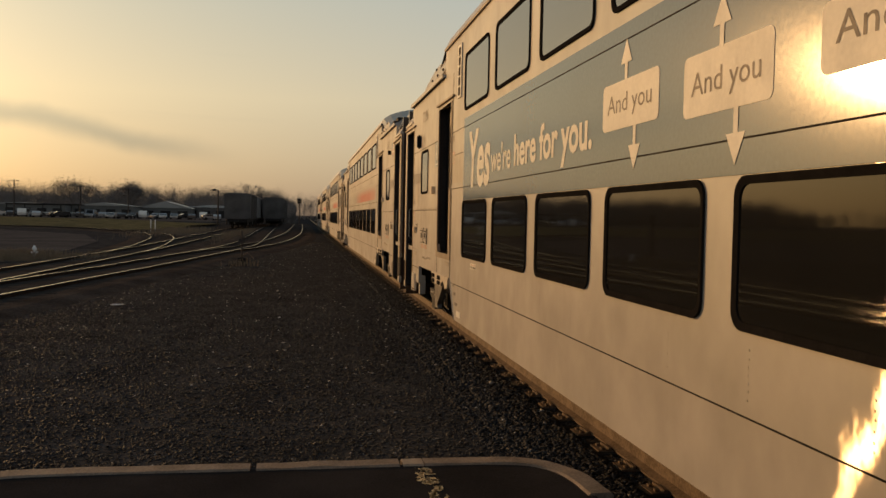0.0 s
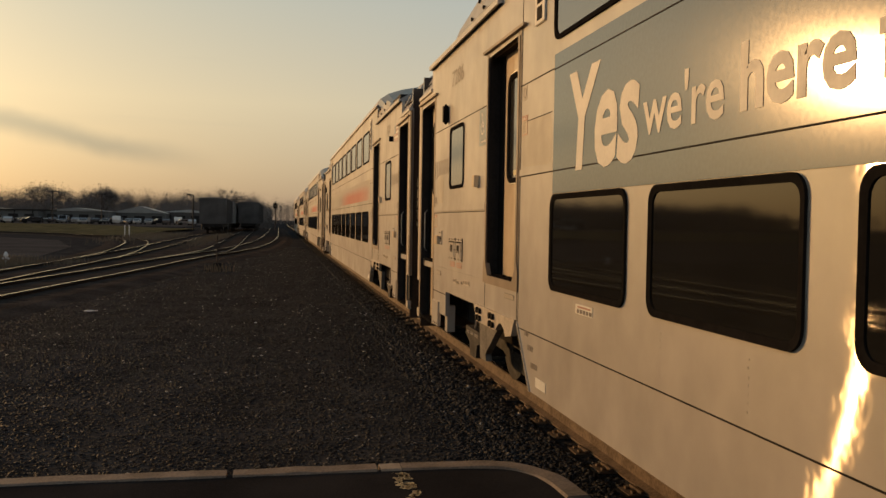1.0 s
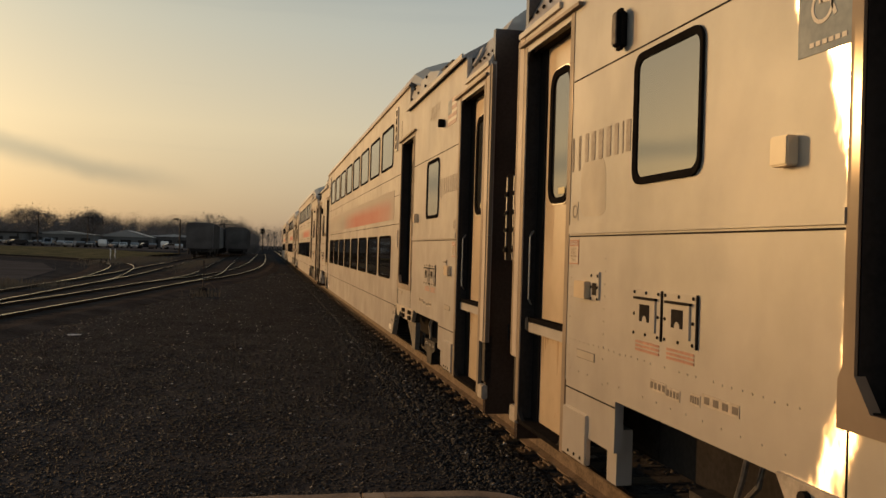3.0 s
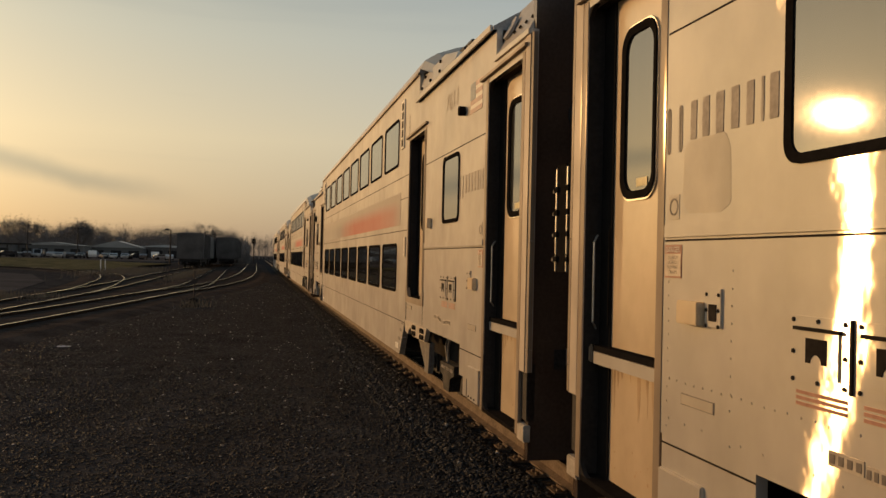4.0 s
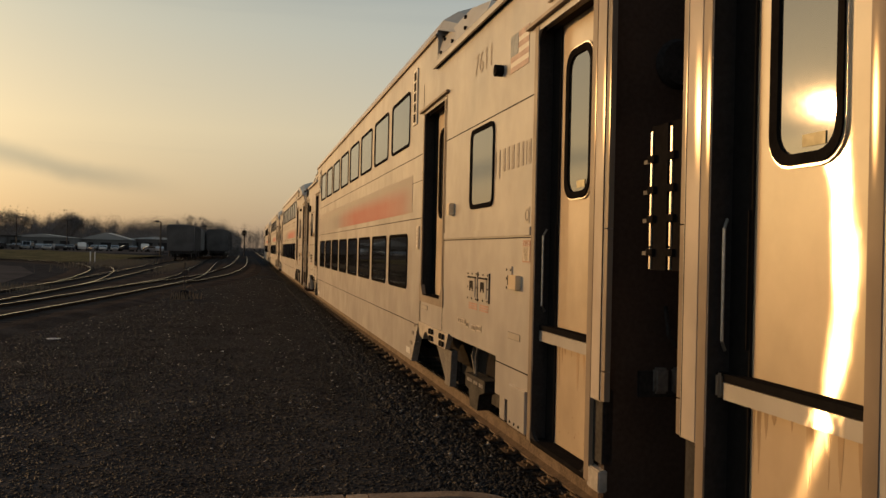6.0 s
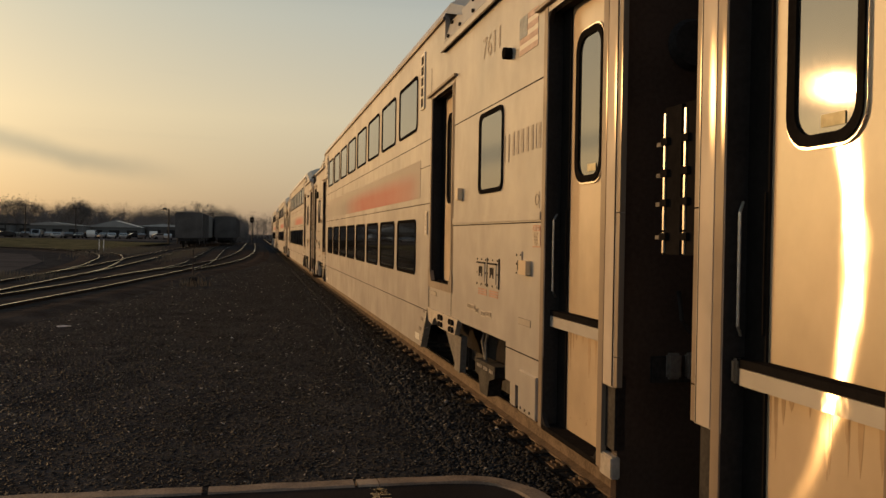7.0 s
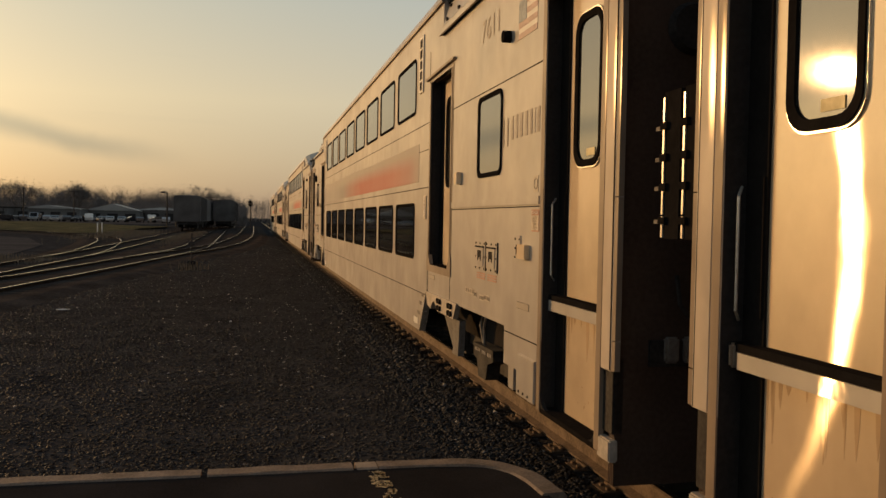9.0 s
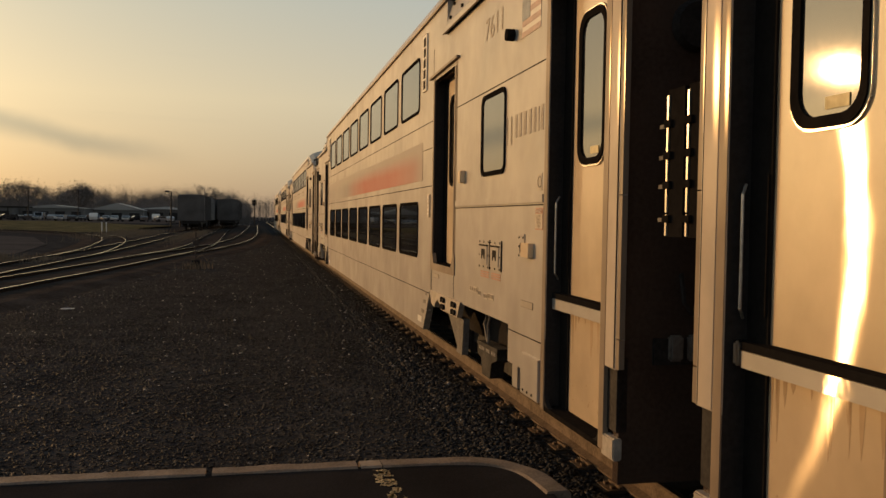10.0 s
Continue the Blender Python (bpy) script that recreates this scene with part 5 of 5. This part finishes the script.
def signal():
    root = new("railway_signal")
    root.location = (-0.75, 175, -0.2)
    bm = bmesh.new()
    tube(bm, [(0, 0, 0), (0, 0, 5.4)], 0.09, 8)
    part("mast", bm, UNDER, root)
    boxes("head", [(-0.5, 0.4, -0.1, 0.1, 4.2, 5.2)], RUST, root, bevel=0.05)
    for k, z in enumerate((4.35, 4.95)):
        bm = bmesh.new()
        bmesh.ops.create_cone(bm, cap_ends=True, segments=14, radius1=0.2, radius2=0.2, depth=0.2, matrix=Matrix.Translation((-0.1, -0.18, z)) @ Matrix.Rotation(radians(90), 4, "X"))
        part("lens_hood", bm, SEAM, root)
    tagged(root, "dark railway signal head on a mast", "signal")


signal()


def hydrant():
    root = new("hydrant")
    root.location = (-10.0, 34.6, -0.19)
    bm = bmesh.new()
    tube(bm, [(0, 0, 0), (0, 0, 0.06), (0, 0, 0.07), (0, 0, 0.55), (0, 0, 0.56), (0, 0, 0.62), (0, 0, 0.74), (0, 0, 0.8)], [0.12, 0.12, 0.08, 0.1, 0.14, 0.14, 0.08, 0.03], 12)
    part("barrel", bm, WHITE, root)
    for s in (-1, 1):
        bm = bmesh.new()
        tube(bm, [(0.08 * s, 0, 0.42), (0.2 * s, 0, 0.42)], 0.055, 10)
        part("nozzle", bm, WHITE, root)
    root.scale = (0.62, 0.62, 0.7)
    tagged(root, "small white hydrant among dry weeds", "hydrant")


hydrant()


def scrap(x, y, s, label, category, material=WHITE):
    bm = bmesh.new()
    rnd = random.Random(int(x * 10))
    v = [bm.verts.new((x + s * math.cos(k * 0.785) * rnd.uniform(0.6, 1.2), y + 0.6 * s * math.sin(k * 0.785) * rnd.uniform(0.6, 1.2), -0.165 + rnd.uniform(0, 0.012))) for k in range(8)]
    c = bm.verts.new((x, y, -0.145))
    for k in range(8):
        bm.faces.new((v[k], v[(k + 1) % 8], c))
    r = bmesh.ops.extrude_face_region(bm, geom=bm.faces[:])
    for q in r["geom"]:
        if isinstance(q, bmesh.types.BMVert):
            q.co.z -= 0.008
    tagged(part("litter", bm, material), label, category)


scrap(-3.7, 18.2, 0.15, "thin pale paper litter on the ballast", "litter")
scrap(-0.4, 16.0, 0.03, "small pale chip of litter on the ballast", "litter")
scrap(-4.6, 20.6, 0.035, "small pale chip of litter on the ballast", "litter")
scrap(-8.7, 33.0, 0.2, "pale scrap beside the weeds", "litter")


# ---- lot, grass bank, weeds ----
def slab(name, pts, z, material, label, category):
    bm = bmesh.new()
    top = [bm.verts.new((x, y, z)) for x, y in pts]
    low = [bm.verts.new((x, y, -0.5)) for x, y in pts]
    bm.faces.new(top)
    for i in range(len(pts)):
        j = (i + 1) % len(pts)
        bm.faces.new((top[i], low[i], low[j], top[j]))
    return tagged(part(name, bm, material), label, category, kind="structure")


slab("service_lot", [(-60, 42), (-10.8, 42), (-12.5, 56), (-17, 72), (-28, 86), (-60, 92)], -0.165, LOT, "dark old tarmac lot beside the spur", "lot")
slab("parking_lot", [(-160, 175), (-18, 175), (-18, 300), (-160, 300)], 0.05, LOT, "dark parking lot", "lot")


def bank():
    """A low grass bank: a strip of rough ground."""
    bm = bmesh.new()
    rows = []
    rnd = random.Random(8)
    for i in range(60):
        x = -170 + i * 2.65
        near = 96 + (x + 20) * (-0.10) if x < -20 else 96 + (x + 20) * -0.6
        row = []
        for k, (t, z) in enumerate(((0, -0.3), (0.12, 0.05), (0.35, 0.4), (0.7, 0.55), (1.0, -0.3))):
            row.append(bm.verts.new((x + rnd.uniform(-0.5, 0.5), near + t * 60 + rnd.uniform(-1, 1), z * min(1, max(0.15, (-9 - x) / 20)) + rnd.uniform(-0.06, 0.06))))
        rows.append(row)
    for a, b in zip(rows, rows[1:]):
        for k in range(4):
            bm.faces.new((a[k], a[k + 1], b[k + 1], b[k]))
    tagged(part("grass_bank", bm, GRASS, smooth=True), "low bank of dry brown-green winter grass", "grass bank", kind="structure")


bank()


def blades(name, spots, material, label):
    """Thin upright blades of dry grass."""
    rnd = random.Random(12)
    vs, fs = [], []
    for x0, x1, y0, y1, n, h in spots:
        for _ in range(n):
            x, y = rnd.gauss((x0 + x1) / 2, (x1 - x0) / 4), rnd.gauss((y0 + y1) / 2, (y1 - y0) / 4)
            hh, w, lx = h * rnd.uniform(0.4, 1.2), rnd.uniform(0.006, 0.014), rnd.uniform(-0.25, 0.25) * h
            k = len(vs)
            vs += [(x - w, y, -0.2), (x + w, y, -0.2), (x + lx * 0.5 + w * 0.7, y, -0.2 + hh * 0.6), (x + lx * 0.5 - w * 0.7, y, -0.2 + hh * 0.6), (x + lx, y + rnd.uniform(-0.1, 0.1), -0.2 + hh)]
            fs += [(k, k + 1, k + 2, k + 3), (k + 3, k + 2, k + 4)]
    me = bpy.data.meshes.new(name)
    me.from_pydata(vs, [], fs)
    me.materials.append(material)
    tagged(new(name, me), label, "weeds", kind="stuff")


blades("dry_weeds", [(-13, -8.8, 33.5, 36.5, 2600, 0.4), (-14, -9.5, 70, 100, 2500, 0.5), (-6.6, -5.0, 62, 100, 3000, 0.4), (-2.7, -1.7, 31.6, 33, 120, 0.3), (-8.7, -7.7, 34, 38, 160, 0.3)], STRAW, "dry straw-coloured weeds")


# ---- far side: buildings, vehicles, woods ----
def shed(x, y, w, d, h, ridge, wall, roof, label, doors=3):
    root = new("shed")
    root.location = (x, y, 0)
    boxes("wall", [(-w / 2, w / 2, 0, d, -0.2, h)], wall, root)
    bm = bmesh.new()
    prof = [(-w / 2 - 0.4, h), (0, h + ridge), (w / 2 + 0.4, h)]
    a, b = [bm.verts.new((q, -0.4, z)) for q, z in prof], [bm.verts.new((q, d + 0.4, z)) for q, z in prof]
    bm.faces.new((a[0], a[1], b[1], b[0]))
    bm.faces.new((a[1], a[2], b[2], b[1]))
    bm.faces.new(a)
    bm.faces.new(b)
    bm.faces.new((a[0], a[2], b[2], b[0]))
    part("roof", bm, roof, root)
    for k in range(doors):
        q = -w / 2 + (k + 0.5) * w / doors
        boxes("door", [(q - w / doors * 0.3, q + w / doors * 0.3, -0.06, 0, 0, h * 0.7)], UNDER, root)
    tagged(root, label, "shed", "sheds")


shed(-82, 268, 26, 12, 3.2, 0.6, WALLP, TINROOF, "long pale metal-clad shed", 6)
shed(-60, 275, 18, 14, 3.3, 1.0, WALLP, TINROOF, "pale shed with a low gable roof", 4)
shed(-44, 290, 16, 12, 3.1, 2.2, WALLP, TINROOF, "shed with a pale gable roof", 3)
shed(-30, 300, 18, 12, 3.6, 0.9, BOXCAR, ROOF, "dark shed behind the parked vehicles", 4)


def canopy(x, y):
    root = new("carport")
    root.location = (x, y, 0)
    boxes("roof", [(-9, 9, 0, 5, 3.0, 3.35)], UNDER, root)
    for k in range(5):
        boxes("post", [(-8.8 + k * 4.35, -8.6 + k * 4.35, 0.2, 0.4, -0.2, 3.0)], UNDER, root)
    boxes("rail", [(-9, 9, 0.25, 0.3, 1.0, 1.15)], WHITE, root)
    tagged(root, "dark open carport with a flat roof", "carport")


canopy(-66, 235)


def vehicle_proto(van, paint):
    root = new("parked_van" if van else "parked_car")
    L, H, W = (5.0, 1.95, 1.9) if van else (4.5, 1.4, 1.8)
    bm = bmesh.new()
    side = [(-L / 2, 0.35), (L / 2, 0.35), (L / 2, 0.8), (L / 2 - 0.9, 0.95), (L / 2 - (1.3 if van else 1.7), H), (-L / 2 + (0.1 if van else 0.9), H), (-L / 2, 1.0)]
    a, b = [bm.verts.new((x, -W / 2, z)) for x, z in side], [bm.verts.new((x, W / 2, z)) for x, z in side]
    bm.faces.new(a)
    bm.faces.new(b)
    for i in range(len(side)):
        j = (i + 1) % len(side)
        bm.faces.new((a[i], b[i], b[j], a[j]))
    bmesh.ops.bevel(bm, geom=bm.edges[:], offset=0.08, segments=2, affect="EDGES")
    part("body", bm, paint, root)
    boxes("side_window", [(-L / 2 + 0.9, L / 2 - 1.9, -W / 2 - 0.01, -W / 2 + 0.02, 1.0, H - 0.15)], GLASS, root)
    bm = bmesh.new()
    vs = [bm.verts.new(p) for p in ((L / 2 - 0.88, -W / 2 + 0.15, 1.0), (L / 2 - 0.88, W / 2 - 0.15, 1.0), (L / 2 - (1.25 if van else 1.65), W / 2 - 0.2, H - 0.08), (L / 2 - (1.25 if van else 1.65), -W / 2 + 0.2, H - 0.08))]
    bm.faces.new(vs)
    part("windscreen", bm, GLASS, root)
    for x in (-L / 2 + 0.85, L / 2 - 0.85):
        for s in (-1, 1):
            bm = bmesh.new()
            bmesh.ops.create_cone(bm, cap_ends=True, segments=16, radius1=0.33, radius2=0.33, depth=0.2, matrix=Matrix.Translation((x, s * (W / 2 - 0.08), 0.33)) @ Matrix.Rotation(radians(90), 4, "X"))
            part("wheel", bm, RUBBER, root)
    for s in (-0.6, 0.6):
        boxes("headlight", [(L / 2 - 0.02, L / 2 + 0.02, s - 0.15, s + 0.15, 0.6, 0.75)], BRIGHT, root)
    return root


rnd = random.Random(21)
protos = [(vehicle_proto(k == 4, CARPAINT[k % 4]), k == 4, ("white", "silver", "dark", "grey")[k % 4]) for k in range(6)]
for n in range(26):
    src, van, tone = protos[n % 6]
    x = -72 + n * 2.15 + rnd.uniform(-0.6, 0.6)
    m = pose(x, 205 + rnd.uniform(0, 24), 0.05, 0, 0, rnd.choice((75, 90, 100, 265, 280, 20, 200)) + rnd.uniform(-8, 8))
    if n < 6:
        src.matrix_basis = m
        c = src
    else:
        c = copy_thing(src, m)
    tagged(c, tone + (" parked van" if van else " parked car") + " on the far lot", "van" if van else "car", "parked vehicles")


def limb(bm, p, d, length, r, depth, rnd, tips):
    q = p + d * length
    mid = p.lerp(q, 0.5) + Vector((rnd.uniform(-1, 1), rnd.uniform(-1, 1), 0)) * length * 0.06
    tube(bm, [p, mid, q], [r, r * 0.8, r * 0.6], 5)
    if depth == 0:
        tips.append((q, d))
        return
    for _ in range(rnd.choice((2, 3, 3))):
        s = Vector((rnd.gauss(0, 1), rnd.gauss(0, 1), rnd.gauss(0.25, 0.6))).normalized()
        limb(bm, q, (d * 0.9 + s * 0.75).normalized(), length * rnd.uniform(0.6, 0.82), r * 0.58, depth - 1, rnd, tips)


def tree(x, y, h, seed, leafy, label):
    """A late-autumn tree: trunk, limbs, and a crown of fine twigs with what leaves are left."""
    rnd = random.Random(seed)
    root = new("tree")
    root.location = (x, y, -0.3)
    bm = bmesh.new()
    tips = []
    limb(bm, Vector((0, 0, 0)), Vector((0, 0, 1)), h * (0.22 if leafy else 0.34), h * 0.024, 4, rnd, tips)
    part("trunk", bm, BARK, root)
    vs, fs = [], []
    for p, d in tips:
        for _ in range(130 if leafy else 18):
            q = p + Vector((rnd.gauss(0, 1), rnd.gauss(0, 1), rnd.gauss(0.2, 0.8))) * h * (0.075 if leafy else 0.05)
            k = len(vs)
            if leafy:
                s = h * rnd.uniform(0.006, 0.012)
                n1, n2 = Vector((rnd.gauss(0, 1), rnd.gauss(0, 1), rnd.gauss(0, 1))).normalized(), Vector((rnd.gauss(0, 1), rnd.gauss(0, 1), rnd.gauss(0, 1))).normalized()
                vs += [q - n1 * s, q + n2 * s, q + n1 * s, q - n2 * s]
                fs.append((k, k + 1, k + 2, k + 3))
            else:
                w = Vector((rnd.uniform(-1, 1), rnd.uniform(-1, 1), 0)) * h * 0.003
                vs += [p - w, p + w, q]
                fs.append((k, k + 1, k + 2))
    me = bpy.data.meshes.new("crown")
    me.from_pydata([tuple(v) for v in vs], [], fs)
    me.materials.append(TWIG)
    new("crown", me).parent = root
    return tagged(root, label, "tree", "trees")


tree(-77, 312, 17.5, 2, True, "round-crowned tree with dry leaves at the wood's edge")
tree(-59, 312, 16.5, 5, True, "broad tree with dry leaves at the wood's edge")
tree(-12.9, 208, 9.2, 7, False, "bare spreading tree behind the freight cars")
tree(-9.0, 212, 8.3, 9, False, "bare slender tree behind the freight cars")
tree(-15.5, 214, 7.8, 11, False, "bare spreading tree behind the freight cars")


def woods(name, rows, label):
    """Far leafless woods: stems and drifts of small twig flakes in one mesh."""
    rng = np.random.default_rng(31)
    tris = []
    for x0, x1, y0, y1, n, h0, h1 in rows:
        at = np.stack([rng.uniform(x0, x1, n), rng.uniform(y0, y1, n)], 1)
        h = rng.uniform(h0, h1, n)
        for (x, y), t in zip(at, h):
            tris.append(np.array([[(x - 0.14, y, -0.3), (x + 0.14, y, -0.3), (x, y, t * 0.9)]]))
            k = 950
            r = t * rng.uniform(0.24, 0.4)
            d = rng.normal(0, 1, (k, 3))
            d /= np.linalg.norm(d, axis=1)[:, None]
            q = rng.random((k, 1)) ** 0.5
            c = d * q * np.array([r, r, t * 0.46]) + np.array([x, y, t * 0.5])
            low = rng.random(k) < 0.3
            c[low, 2] *= rng.uniform(0.1, 0.8, low.sum())
            s = max(t, 10.0) * rng.uniform(0.0095, 0.019, (k, 1, 1)) * (1.3 - q[:, :, None])
            tris.append(c[:, None] + rng.uniform(-1.3, 1.3, (k, 3, 3)) * np.array([0.8, 0.8, 1.4]) * s)
    v = np.concatenate(tris).reshape(-1, 3)
    me = bpy.data.meshes.new(name)
    me.vertices.add(len(v))
    me.vertices.foreach_set("co", v.reshape(-1))
    me.loops.add(len(v))
    me.loops.foreach_set("vertex_index", np.arange(len(v)))
    me.polygons.add(len(v) // 3)
    me.polygons.foreach_set("loop_start", np.arange(len(v) // 3) * 3)
    me.update(calc_edges=True)
    me.materials.append(TWIG)
    tagged(new(name, me), label, "woods", kind="stuff")


woods("far_woods", [(-200, -8, 325, 380, 520, 10.8, 15.0), (-200, 60, 380, 460, 260, 11, 15.5), (-11, -3.0, 222, 300, 70, 5.5, 9.0), (5.5, 12, 150, 330, 80, 4.5, 8.0), (-230, -85, 300, 360, 90, 8, 11), (-200, -10, 305, 330, 420, 5.0, 9.0), (-14, -2, 180, 225, 60, 2.5, 5.0)],
      "grey-brown leafless woods in the distance")


# ---- rolling of the train ----
def rolled(t):
    """Metres still to roll at t, smooth between the rows of ROLL."""
    rows = ROLL
    for (t0, s0), (t1, s1) in zip(rows, rows[1:]):
        if t0 <= t <= t1:
            return s0 + (s1 - s0) * (t - t0) / (t1 - t0)
    return 0.0


def motions():
    for c, y in zip(cars, home):
        walk(c, [(t, pose(TC, y + s, 0)) for t, s in ROLL])
        for w in [o for o in c.children_recursive if o.name.startswith("wheelset")]:
            wy = w.location.y
            walk(w, [(k / 10, pose(0, wy, 0.42, math.degrees(rolled(k / 10) / -0.42), 0, 0)) for k in range(0, 68)] + [(10.0, pose(0, wy, 0.42))])


motions()
